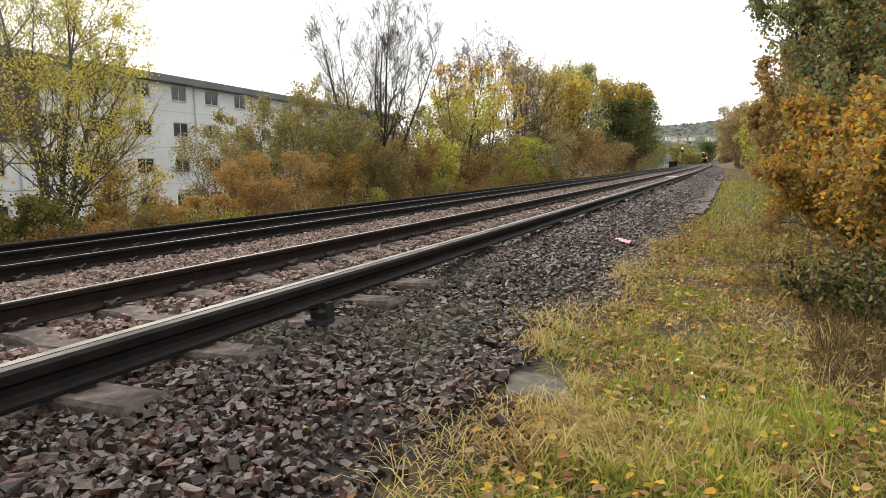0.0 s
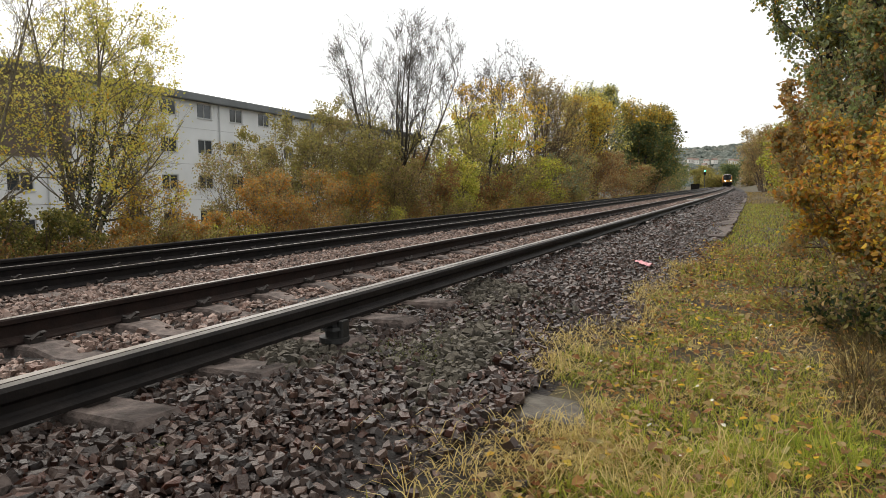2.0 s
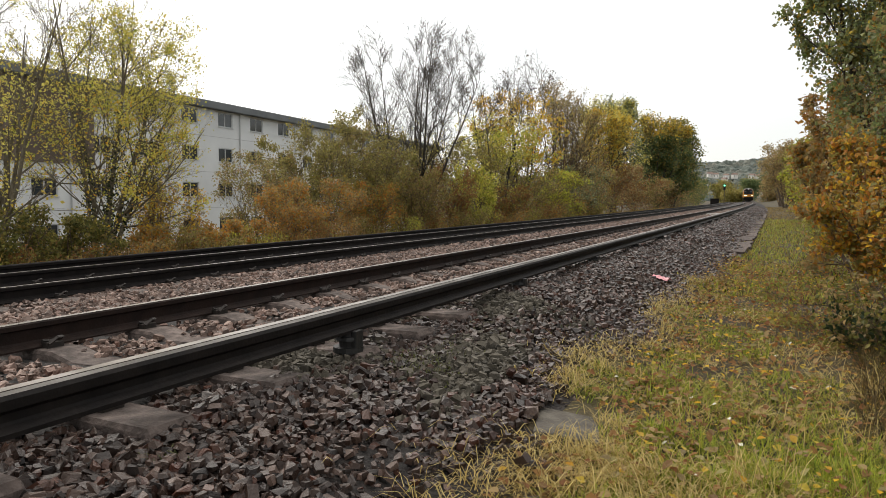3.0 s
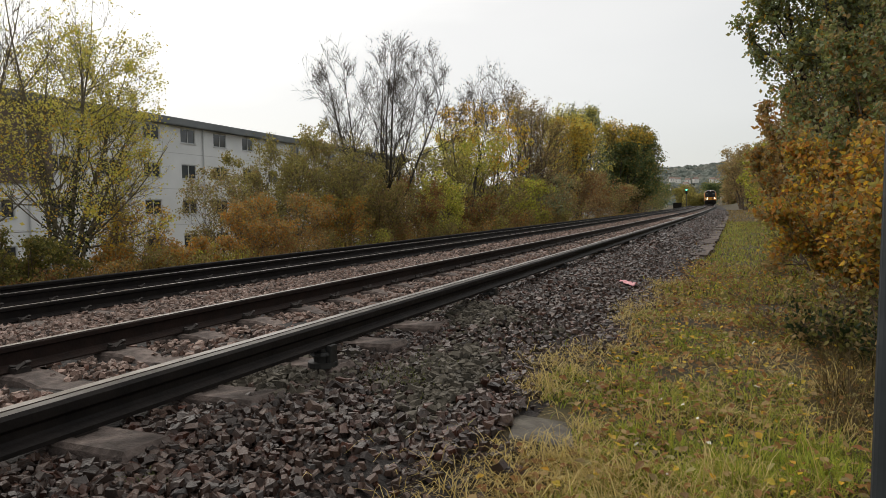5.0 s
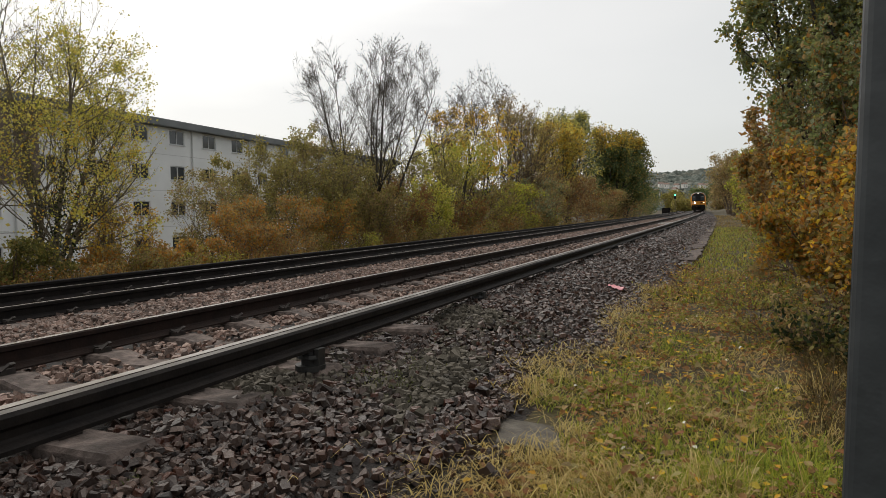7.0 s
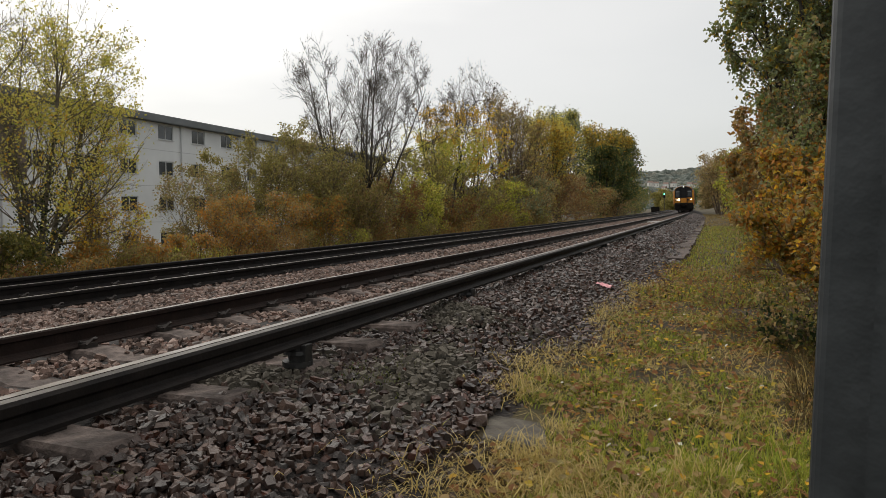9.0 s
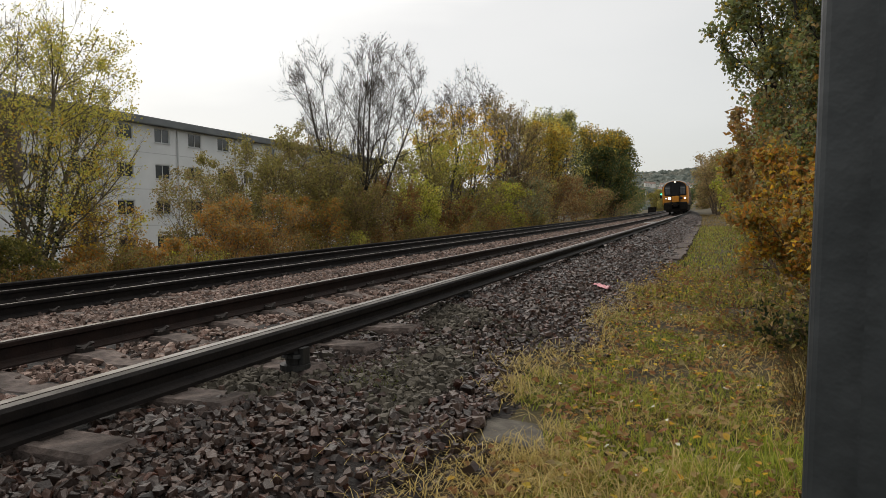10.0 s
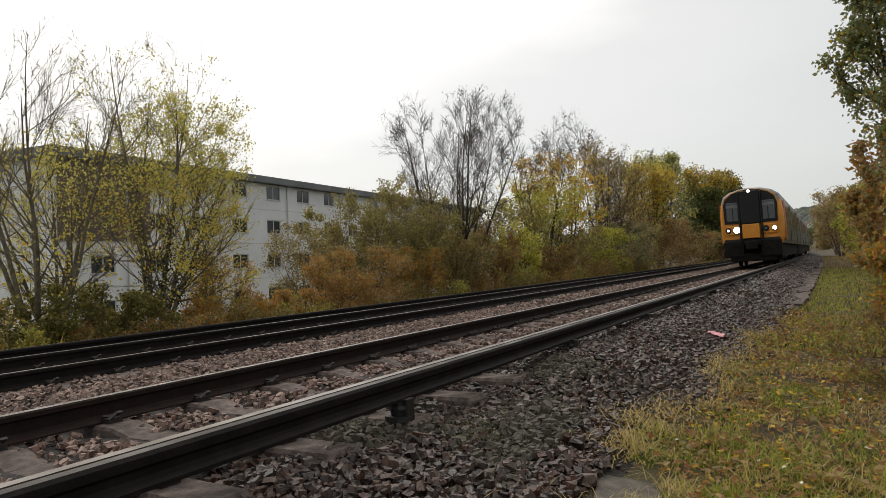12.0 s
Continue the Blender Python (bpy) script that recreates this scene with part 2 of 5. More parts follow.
def build_ground():
    xs = np.unique(np.concatenate([np.array([-3000, -1200, -400, -200, -100, -60, -40]), np.arange(-30, -10, 1.0), np.arange(-10, 3.01, 0.125), np.arange(3.5, 14, 0.75), np.array([20, 40, 80, 200, 400, 1200, 3000])]))
    ys = np.unique(np.concatenate([np.array([-3000, -800, -200, -60, -30, -15]), np.arange(-8, 30, 0.3), np.arange(30, 120, 2.0), np.arange(120, 420, 6.0), np.array([600, 900, 1500, 3000])]))
    verts, faces, idx = [], [], []
    for y in ys:
        for x in xs:
            z = float(ground_z(x)) + float(banked(x, y))
            if -400 < x < 400:
                z += 0.035 * noise.noise((x * 1.3, y * 0.9, 0.0)) * (1.0 if x > -0.6 or x < -9.5 else 0.35)
            verts.append((x + bend(min(y, 420)), y, z))
    w = len(xs)
    for j in range(len(ys) - 1):
        for i in range(w - 1):
            a = j * w + i
            faces.append((a, a + 1, a + w + 1, a + w))
            xm = (xs[i] + xs[i + 1]) / 2
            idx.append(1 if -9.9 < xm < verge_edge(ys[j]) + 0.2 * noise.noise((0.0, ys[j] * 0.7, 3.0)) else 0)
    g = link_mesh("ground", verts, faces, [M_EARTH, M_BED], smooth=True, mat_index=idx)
    return tagged(g, "grassy railway cutting floor with a ballast bed darkened for shaded gaps", "ground", kind="structure")


GROUND = build_ground()


# ---- rails ----
RAIL_SECTION = [(-0.07, -0.159), (0.07, -0.159), (0.07, -0.149), (0.022, -0.128), (0.010, -0.115), (0.010, -0.048), (0.036, -0.036), (0.036, -0.010), (0.028, 0.0), (-0.028, 0.0), (-0.036, -0.010), (-0.036, -0.036), (-0.010, -0.048), (-0.010, -0.115), (-0.022, -0.128), (-0.07, -0.149)]
CR_SECTION = [(-0.062, -0.128), (0.062, -0.128), (0.062, -0.112), (0.026, -0.096), (0.019, -0.086), (0.019, -0.060), (0.036, -0.046), (0.037, -0.014), (0.026, 0.0), (-0.026, 0.0), (-0.037, -0.014), (-0.036, -0.046), (-0.019, -0.060), (-0.019, -0.086), (-0.026, -0.096), (-0.062, -0.112)]
RAIL_YS = list(np.arange(-8, 40, 1.0)) + list(np.arange(40, 140, 3.0)) + list(np.arange(140, 421, 7.0))


def sweep(name, section, x0, z0, mats, parent, label, lean=-CANT):
    verts, faces, idx = [], [], []
    n = len(section)
    for y in RAIL_YS:
        for sx, sz in section:
            verts.append((x0 + bend(y) + sx + lean * sz, y, z0 + sz - lean * sx))
    for j in range(len(RAIL_YS) - 1):
        for i in range(n):
            a, b = j * n + i, j * n + (i + 1) % n
            faces.append((a, a + n, b + n, b))
            idx.append(1 if section[i][1] > -0.001 and section[(i + 1) % n][1] > -0.001 else 0)
    faces.append(tuple(range(n)))
    idx.append(0)
    faces.append(tuple(reversed(range((len(RAIL_YS) - 1) * n, len(RAIL_YS) * n))))
    idx.append(0)
    ob = link_mesh(name, verts, faces, mats, parent, label, mat_index=idx)
    return ob


near_track = thing("railway_track", "near electrified track on concrete sleepers, polished rails", "railway track", "tracks")
far_track = thing("railway_track", "far electrified track with dark rails in ballast", "railway track", "tracks")
sweep("running_rail", RAIL_SECTION, RAIL_A, Z_A, [M_RAIL_RUST, M_RAIL_TOP], near_track, "rusty steel running rail with bright head")
sweep("running_rail", RAIL_SECTION, RAIL_B, Z_B, [M_RAIL_RUST, M_RAIL_TOP], near_track, "rusty steel running rail with bright head")
sweep("running_rail", RAIL_SECTION, RAIL_C, Z_C, [M_RAIL, M_RAIL_TOP], far_track, "dark steel running rail with bright head")
sweep("running_rail", RAIL_SECTION, RAIL_D, Z_D, [M_RAIL, M_RAIL_TOP], far_track, "dark steel running rail with bright head")
sweep("conductor_rail", CR_SECTION, CR_NEAR, 0.090, [M_RAIL, M_CR_TOP], near_track, "black raised conductor rail with worn grey top")
sweep("conductor_rail", CR_SECTION, CR_FAR, -0.19, [M_RAIL, M_RAIL], far_track, "black raised conductor rail")

# ---- sleepers, clips and insulators ----
def sleeper_mesh(x_in, x_out):
    """A concrete sleeper across x, with sloped sides, a dished middle and chamfered ends; top at z = 0."""
    xs = [x_in, x_in + 0.02, x_in + 0.75, x_in + 0.95, x_out - 0.95, x_out - 0.75, x_out - 0.02, x_out]
    tops = [-0.03, 0.0, 0.0, -0.045, -0.045, 0.0, 0.0, -0.03]
    verts, faces = [], []
    for x, t in zip(xs, tops):
        verts += [(x, -0.13, t - 0.20), (x, -0.112, t - 0.02), (x, -0.10, t), (x, 0.10, t), (x, 0.112, t - 0.02), (x, 0.13, t - 0.20)]
    for i in range(len(xs) - 1):
        for k in range(5):
            a = i * 6 + k
            faces.append((a, a + 1, a + 7, a + 6))
    faces.append((0, 5, 4, 3, 2, 1))
    e = (len(xs) - 1) * 6
    faces.append((e, e + 1, e + 2, e + 3, e + 4, e + 5))
    me = bpy.data.meshes.new("sleeper")
    me.from_pydata(verts, [], faces)
    me.materials.append(M_CONCRETE)
    return me


def clip_mesh():
    """A sprung steel rail clip: a bent bar on a cast shoulder."""
    bm = bmesh.new()
    box(bm, -0.03, 0.035, -0.05, 0.05, -0.005, 0.03)
    pts = [(0.05, -0.045, 0.03), (0.055, 0.0, 0.06), (0.02, 0.05, 0.055), (-0.02, 0.045, 0.035), (-0.035, 0.0, 0.03), (-0.02, -0.045, 0.04)]
    for a, b in zip(pts, pts[1:]):
        a, b = Vector(a), Vector(b)
        m = Matrix.Translation((a + b) / 2) @ (b - a).to_track_quat("Z", "Y").to_matrix().to_4x4()
        cyl(bm, 0.011, 0.011, (b - a).length + 0.012, m, 4)
    me = bpy.data.meshes.new("rail_clip")
    bm.to_mesh(me)
    bm.free()
    me.materials.append(M_CLIP)
    return me


CLIP = clip_mesh()
SLEEPER_NEAR, SLEEPER_FAR = sleeper_mesh(-1.25, 1.25), sleeper_mesh(-1.25, 1.25)


def lay_sleepers(track, centre, z_mid, mesh, y0, gap, count, far_count, rails, lean, skew=0.0):
    tilt = math.degrees(math.atan(lean))
    for i in range(count):
        y = y0 + i * gap
        s = new("sleeper", mesh)
        s.parent = track
        s.matrix_basis = pose(centre + bend(y), y, z_mid - 0.165 + random.uniform(-0.004, 0.004), 0, -tilt, turn_at(y) + skew + random.uniform(-0.4, 0.4))
        for rx in rails:
            for side in (-1, 1):
                c = new("rail_clip", CLIP)
                c.parent = s
                c.matrix_basis = pose(rx - centre + side * 0.095, 0, 0.002, 0, 0, 0 if side > 0 else 180)
    src = np.array([v.co[:] for v in mesh.vertices])
    polys = [tuple(p.vertices) for p in mesh.polygons]
    verts, faces = [], []
    for i in range(count, count + far_count):
        y = y0 + i * gap
        o = len(verts)
        verts += [(v[0] + centre + bend(y), v[1] + y, v[2] + z_mid - 0.165 + lean * v[0]) for v in src]
        faces += [tuple(o + k for k in p) for p in polys]
    ob = link_mesh("distant_sleepers", verts, faces, M_CONCRETE, track)
    tagged(ob, "row of concrete sleepers in the distance", kind="stuff")


lay_sleepers(near_track, NEAR_C, (Z_A + Z_B) / 2, SLEEPER_NEAR, SLEEPER_START + 0.06 - 7 * SLEEPER_GAP, SLEEPER_GAP, 110, 240, (RAIL_A, RAIL_B), CANT, -3.2)
lay_sleepers(far_track, FAR_C, (Z_C + Z_D) / 2, SLEEPER_FAR, FAR_START - 12 * FAR_GAP, FAR_GAP, 90, 240, (RAIL_C, RAIL_D), 0.0265)


def insulator_mesh():
    """A squat ribbed insulator pot on a round base with a bracket to the rail."""
    bm = bmesh.new()
    for r1, r2, h, z in ((0.085, 0.085, 0.03, 0.015), (0.05, 0.055, 0.05, 0.05), (0.075, 0.07, 0.02, 0.08), (0.05, 0.045, 0.04, 0.105)):
        cyl(bm, r1, r2, h, Matrix.Translation((0, 0, z)), 14)
    box(bm, 0.045, 0.075, -0.035, 0.035, 0.02, 0.125, 0.006)
    me = bpy.data.meshes.new("insulator")
    bm.to_mesh(me)
    bm.free()
    me.materials.append(M_POT)
    return me


INSULATOR = insulator_mesh()
for i in range(44):
    y = SLEEPER_START - 0.07 + SLEEPER_GAP * (2 + 4 * i - 8)
    for track, x, z in ((near_track, CR_NEAR, -0.150), (far_track, CR_FAR, -0.44)):
        o = new("insulator", INSULATOR)
        o.parent = track
        o.location = (x + bend(y) + (0.02 if track is near_track else 0), y, z)


# ---- the building beyond the trees ----
BUILDING_TURN = 5.6
B_POSE = pose(-39.0, 40.4, 0, 0, 0, 90 + BUILDING_TURN)


def build_building():
    """Local x runs along the facade away from the camera, y points out of the facade's back, z up."""
    b = thing("apartment_building", "long white four-storey block with grey flat roof", "building", at=B_POSE)
    base, eaves, depth = -4.2, 7.06, 12.0
    x0, x1 = -18.7, 46.0
    bays = [(0.10 - 4 * 3.95 + 3.95 * i) for i in range(16)]
    rows = [-1.66, 1.02, 3.70, 6.40]
    ww, wh = 1.70, 1.10
    # wall with openings through it, laid out as a grid of cells
    xs = sorted({x0, x1, *[c - ww / 2 for c in bays], *[c + ww / 2 for c in bays]})
    zs = sorted({base, eaves, *[r - wh / 2 for r in rows], *[r + wh / 2 for r in rows]})
    bm = bmesh.new()
    for i in range(len(xs) - 1):
        for k in range(len(zs) - 1):
            cx, cz = (xs[i] + xs[i + 1]) / 2, (zs[k] + zs[k + 1]) / 2
            if any(abs(cx - c) < ww / 2 for c in bays) and any(abs(cz - r) < wh / 2 for r in rows):
                continue
            box(bm, xs[i], xs[i + 1], 0.0, 0.3, zs[k], zs[k + 1])
    bmesh.ops.remove_doubles(bm, verts=bm.verts, dist=0.0005)
    part("wall", bm, M_WALL, b)
    part("back_wall", boxed(x0, x1, depth - 0.3, depth, base, eaves), M_WALL, b)
    part("end_wall", boxed(x0 + 0.002, x0 + 0.3, 0.3, depth - 0.3, base, eaves), M_WALL, b)
    part("end_wall", boxed(x1 - 0.3, x1 - 0.002, 0.3, depth - 0.3, base, eaves), M_WALL, b)
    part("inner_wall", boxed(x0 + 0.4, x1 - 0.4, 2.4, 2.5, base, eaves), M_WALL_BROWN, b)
    part("roof", boxed(x0 - 0.5, x1 + 0.5, -0.55, depth + 0.5, eaves, eaves + 0.55, 0.06), M_ROOF, b, "grey metal fascia and roof edge")
    for z in (-0.32, 2.36, 5.04):
        part("floor_joint", boxed(x0 + 0.1, x1 - 0.1, -0.012, -0.002, z - 0.02, z + 0.02), M_FRAME_W, b)
    for i in range(0, 16, 2):
        bmp = bmesh.new()
        cyl(bmp, 0.055, 0.055, eaves - base, Matrix.Translation((bays[i] + 1.66, -0.09, (eaves + base) / 2)), 8)
        part("downpipe", bmp, M_FRAME_W, b)
    part("brown_panel", boxed(-18.6, -12.3, -0.09, -0.005, 2.4, eaves - 0.02), M_WALL_BROWN, b, "dark brown cladding panel")
    fm = bmesh.new()
    for a in ((-ww / 2, -ww / 2 + 0.07, -wh / 2, wh / 2), (ww / 2 - 0.07, ww / 2, -wh / 2, wh / 2), (-0.04, 0.04, -wh / 2 + 0.07, wh / 2 - 0.07), (-ww / 2 + 0.07, ww / 2 - 0.07, -wh / 2, -wh / 2 + 0.07), (-ww / 2 + 0.07, ww / 2 - 0.07, wh / 2 - 0.07, wh / 2)):
        box(fm, a[0], a[1], 0.06, 0.13, a[2], a[3])
    frame_me = bpy.data.meshes.new("window_frame")
    fm.to_mesh(frame_me)
    fm.free()
    frame_me.materials.append(M_FRAME_W)
    sill_me = bpy.data.meshes.new("sill")
    sm = boxed(-ww / 2 - 0.05, ww / 2 + 0.05, -0.06, 0.06, -wh / 2 - 0.05, -wh / 2 - 0.003)
    sm.to_mesh(sill_me)
    sm.free()
    sill_me.materials.append(M_FRAME_W)
    pane_me = bpy.data.meshes.new("pane")
    pm = boxed(-ww / 4 + 0.04, ww / 4 - 0.03, 0.085, 0.10, -wh / 2 + 0.07, wh / 2 - 0.07)
    pm.to_mesh(pane_me)
    pm.free()
    pane_me.materials.append(M_GLASS)
    cur_me = bpy.data.meshes.new("curtain")
    cb = bmesh.new()
    fold = [(-0.33 + 0.055 * k, 0.14 + 0.02 * (k % 2)) for k in range(13)]
    for z in (-wh / 2 + 0.08, wh / 2 - 0.08):
        for x, y in fold:
            cb.verts.new((x, y, z))
    cb.verts.ensure_lookup_table()
    for k in range(12):
        cb.faces.new([cb.verts[i] for i in (k, k + 1, k + 14, k + 13)])
    bmesh.ops.solidify(cb, geom=cb.faces, thickness=0.008)
    cb.to_mesh(cur_me)
    cb.free()
    cur_me.materials.append(M_CURTAIN)
    rnd = random.Random(4)
    for c in bays:
        for r in rows:
            if c < -12 and r > 2:
                continue
            w = new("window", frame_me)
            w.parent = b
            w.location = (c, 0, r)
            for s in (-1, 1):
                p = new("pane", pane_me)
                p.parent = w
                p.location = (s * ww / 4, 0, 0)
                if rnd.random() < 0.45:
                    q = new("curtain", cur_me)
                    q.parent = w
                    q.location = (s * ww / 4, 0.01, 0)
            q = new("sill", sill_me)
            q.parent = w
    return b


build_building()


# ---- the train ----
def hull_section(w, z0, z1, roof):
    """Half-rounded body section: x, z pairs round the car."""
    h = w / 2
    pts = [(-h + 0.10, z0), (h - 0.10, z0), (h - 0.02, z0 + 0.25), (h, z0 + 0.9), (h - 0.01, z1 - 0.5), (h - 0.07, z1)]
    for k in range(1, 8):
        a = math.pi * k / 8
        pts.append(((h - 0.07) * math.cos(a), z1 + (roof - z1) * math.sin(a) ** 0.85))
    pts += [(-h + 0.07, z1), (-h + 0.01, z1 - 0.5), (-h, z0 + 0.9), (-h + 0.02, z0 + 0.25)]
    return pts


def build_car(front):
    """A coach whose front end is at y = 0; the body runs towards +y."""
    name = "train_front_car" if front else "train_coach"
    c = thing(name, "commuter train cab car, yellow and black front, lit headlights" if front else "dark commuter train coach, sides greyed for reflections, black windows", "train", "train cars")
    length = 20.2
    sec = hull_section(2.78, 1.0, 3.05, 3.72)
    rings = [(0.0, 0.90, 0.965, 0.0), (0.18, 0.965, 0.985, 0.0), (0.6, 1.0, 1.0, 0.0), (length - 0.1, 1.0, 1.0, 0.0)] if front else [(0.1, 1.0, 1.0, 0.0), (length - 0.1, 1.0, 1.0, 0.0)]
    verts, faces, idx = [], [], []
    n = len(sec)
    for y, sx, sz, _ in rings:
        verts += [(x * sx, y, 1.0 + (z - 1.0) * sz) for x, z in sec]
    for j in range(len(rings) - 1):
        for i in range(n):
            a, b = j * n + i, j * n + (i + 1) % n
            faces.append((a, b, b + n, a + n))
            z = (sec[i][1] + sec[(i + 1) % n][1]) / 2
            idx.append(1 if z > 3.1 else (2 if front and rings[j + 1][0] < 0.7 else 0))
    faces.append(tuple(reversed(range(n))))
    idx.append(2 if front else 3)
    faces.append(tuple(range((len(rings) - 1) * n, len(rings) * n)))
    idx.append(3)
    link_mesh("body", verts, faces, [M_SIDE, M_TROOF, M_YELLOW, M_BLACKP], c, mat_index=idx)
    for s in (-1, 1):
        for k in range(9):
            y = 2.6 + k * 1.9
            if k in (2, 6):
                part("door", boxed(s * 1.375, s * 1.402, y - 0.1, y + 1.25, 1.12, 3.05, 0.008), M_SIDE, c, "sliding passenger door")
                part("door_window", boxed(s * 1.40, s * 1.409, y + 0.15, y + 0.5, 1.95, 2.85), M_GLASS, c)
            else:
                part("side_window", boxed(s * 1.38, s * 1.40, y, y + 1.5, 1.95, 2.8, 0.008), M_GLASS, c)
    part("underframe", boxed(-1.15, 1.15, 1.2, length - 0.6, 0.35, 1.0, 0.05), M_UNDER, c)
    for by in (3.0, length - 3.0):
        part("bogie_frame", boxed(-1.12, 1.12, by - 1.7, by + 1.7, 0.28, 0.75, 0.06), M_UNDER, c)
        for wy in (by - 1.2, by + 1.2):
            bm = bmesh.new()
            for s in (-1, 1):
                cyl(bm, 0.42, 0.42, 0.13, pose(s * 0.752, wy, 0.42, 0, 90, 0), 20)
                cyl(bm, 0.45, 0.45, 0.03, pose(s * 0.70, wy, 0.42, 0, 90, 0), 20)
            cyl(bm, 0.08, 0.08, 1.5, pose(0, wy, 0.42, 0, 90, 0), 8)
            part("wheelset", bm, M_UNDER, c)
    part("roof_unit", boxed(-0.8, 0.8, 7, 12, 3.6, 3.82, 0.06), M_TROOF, c)
    if not front:
        part("gangway", boxed(-0.75, 0.75, -0.25, 0.12, 1.0, 3.3, 0.05), M_BLACKP, c)
        return c
    # cab front: black upper mask, gangway door, screens, yellow lower band
    mask = bmesh.new()
    outline = [(-1.14, 2.02), (1.14, 2.02), (1.16, 2.9), (1.06, 3.2), (0.8, 3.42), (0.4, 3.56), (0, 3.60), (-0.4, 3.56), (-0.8, 3.42), (-1.06, 3.2), (-1.16, 2.9)]
    f0 = [mask.verts.new((x, -0.03, z)) for x, z in outline]
    f1 = [mask.verts.new((x, 0.10, z)) for x, z in outline]
    mask.faces.new(f0)
    for i in range(len(outline)):
        j = (i + 1) % len(outline)
        mask.faces.new((f0[j], f0[i], f1[i], f1[j]))
    part("front_mask", mask, M_BLACKP, c, "black upper cab front")
    for s in (-1, 1):
        part("windscreen", boxed(s * 0.50, s * 1.06, -0.05, -0.02, 2.12, 3.05, 0.04), M_GLASS, c)
        part("blind", boxed(s * 0.52, s * 1.04, -0.053, -0.049, 2.78, 2.92), M_TROOF, c)
        part("wiper", boxed(s * 0.74, s * 0.77, -0.075, -0.055, 2.15, 2.75), M_BLACKP, c)
        part("gangway_post", boxed(s * 0.42, s * 0.50, -0.2, 0.0, 1.25, 3.5, 0.03), M_BLACKP, c)
        part("lamp_cluster", boxed(s * 0.5, s * 1.12, -0.06, 0.02, 1.48, 1.95, 0.05), M_YELLOW, c)
        for lx, r, mat in ((0.62, 0.11 if s > 0 else 0.15, M_GLASS if s > 0 else M_LAMP), (0.99, 0.085 if s > 0 else 0.10, M_LAMP if s > 0 else M_LAMP_DIM)):
            rim = bmesh.new()
            cyl(rim, r + 0.03, r + 0.03, 0.05, pose(s * lx, -0.075, 1.72, 90, 0, 0), 18)
            lamp = part("headlight", rim, M_BLACKP, c)
            lens = bmesh.new()
            cyl(lens, r if mat is M_LAMP else r * 0.55, r if mat is M_LAMP else r * 0.55, 0.03, pose(s * lx, -0.105, 1.72, 90, 0, 0), 18)
            part("lens", lens, mat, lamp)
        part("buffer_skirt", boxed(s * 0.35, s * 1.24, -0.12, 0.5, 0.42, 1.2, 0.08), M_UNDER, c)
        part("side_flash", boxed(s * 1.374, s * 1.395, 0.62, 1.9, 1.12, 3.0, 0.008), M_SIDE_RED, c, "orange-red flash behind the cab")
    part("gangway_door", boxed(-0.42, 0.42, -0.24, 0.02, 1.98, 3.52, 0.04), M_BLACKP, c, "black folding gangway door")
    part("yellow_panel", boxed(-0.37, 0.37, -0.26, 0.0, 1.30, 1.96, 0.03), M_YELLOW, c, "yellow lower panel of the gangway door")
    part("front_apron", boxed(-1.2, 1.2, -0.04, 0.5, 1.02, 1.30, 0.05), M_BLACKP, c)
    part("coupler", boxed(-0.24, 0.24, -0.55, 0.3, 0.78, 1.18, 0.06), M_UNDER, c, "black automatic coupler")
    part("snow_plough", boxed(-1.0, 1.0, -0.05, 0.35, 0.22, 0.6, 0.08), M_UNDER, c)
    top = bmesh.new()
    cyl(top, 0.07, 0.07, 0.08, pose(0.0, -0.26, 3.50, 90, 0, 0), 14)
    part("top_lamp", top, M_LAMP_DIM, c)
    return c


CARS = [build_car(True), build_car(False)]
CARS += [copy_thing(CARS[1], Matrix()) for _ in range(2)]


def train_y(t):
    return 260.0 - 14.5 * t - 0.355 * t * t


def build_post():
    """A galvanised fence post close beside the camera."""
    p = thing("fence_post", "galvanised grey steel fence post with rounded edge", "fence post", at=Matrix.Translation((0.0655, 0.4637, 0.71)) @ Matrix.Rotation(radians(1.0), 4, (-0.39, 0.92, 0)) @ pose(0, 0, -0.71, 0, 0, -25))
    bm = bmesh.new()
    r = 0.008
    out = []
    for cx, cy, a0 in ((r, r, 180), (0.10 - r, r, 270), (0.10 - r, 0.05 - r, 0), (r, 0.05 - r, 90)):
        for k in range(5):
            a = radians(a0 + 22.5 * k)
            out.append((cx + r * math.cos(a), cy + r * math.sin(a)))
    lo = [bm.verts.new((x, y, -0.75)) for x, y in out]
    hi = [bm.verts.new((x, y, 2.2)) for x, y in out]
    for i in range(len(out)):
        j = (i + 1) % len(out)
        bm.faces.new((lo[i], lo[j], hi[j], hi[i]))
    bm.faces.new(hi)
    bm.faces.new(list(reversed(lo)))
    part("post", bm, M_GALV, p)
    part("flange", boxed(0.035, 0.05, -0.012, -0.001, -0.7, 2.2), M_GALV, p)
    return p


build_post()


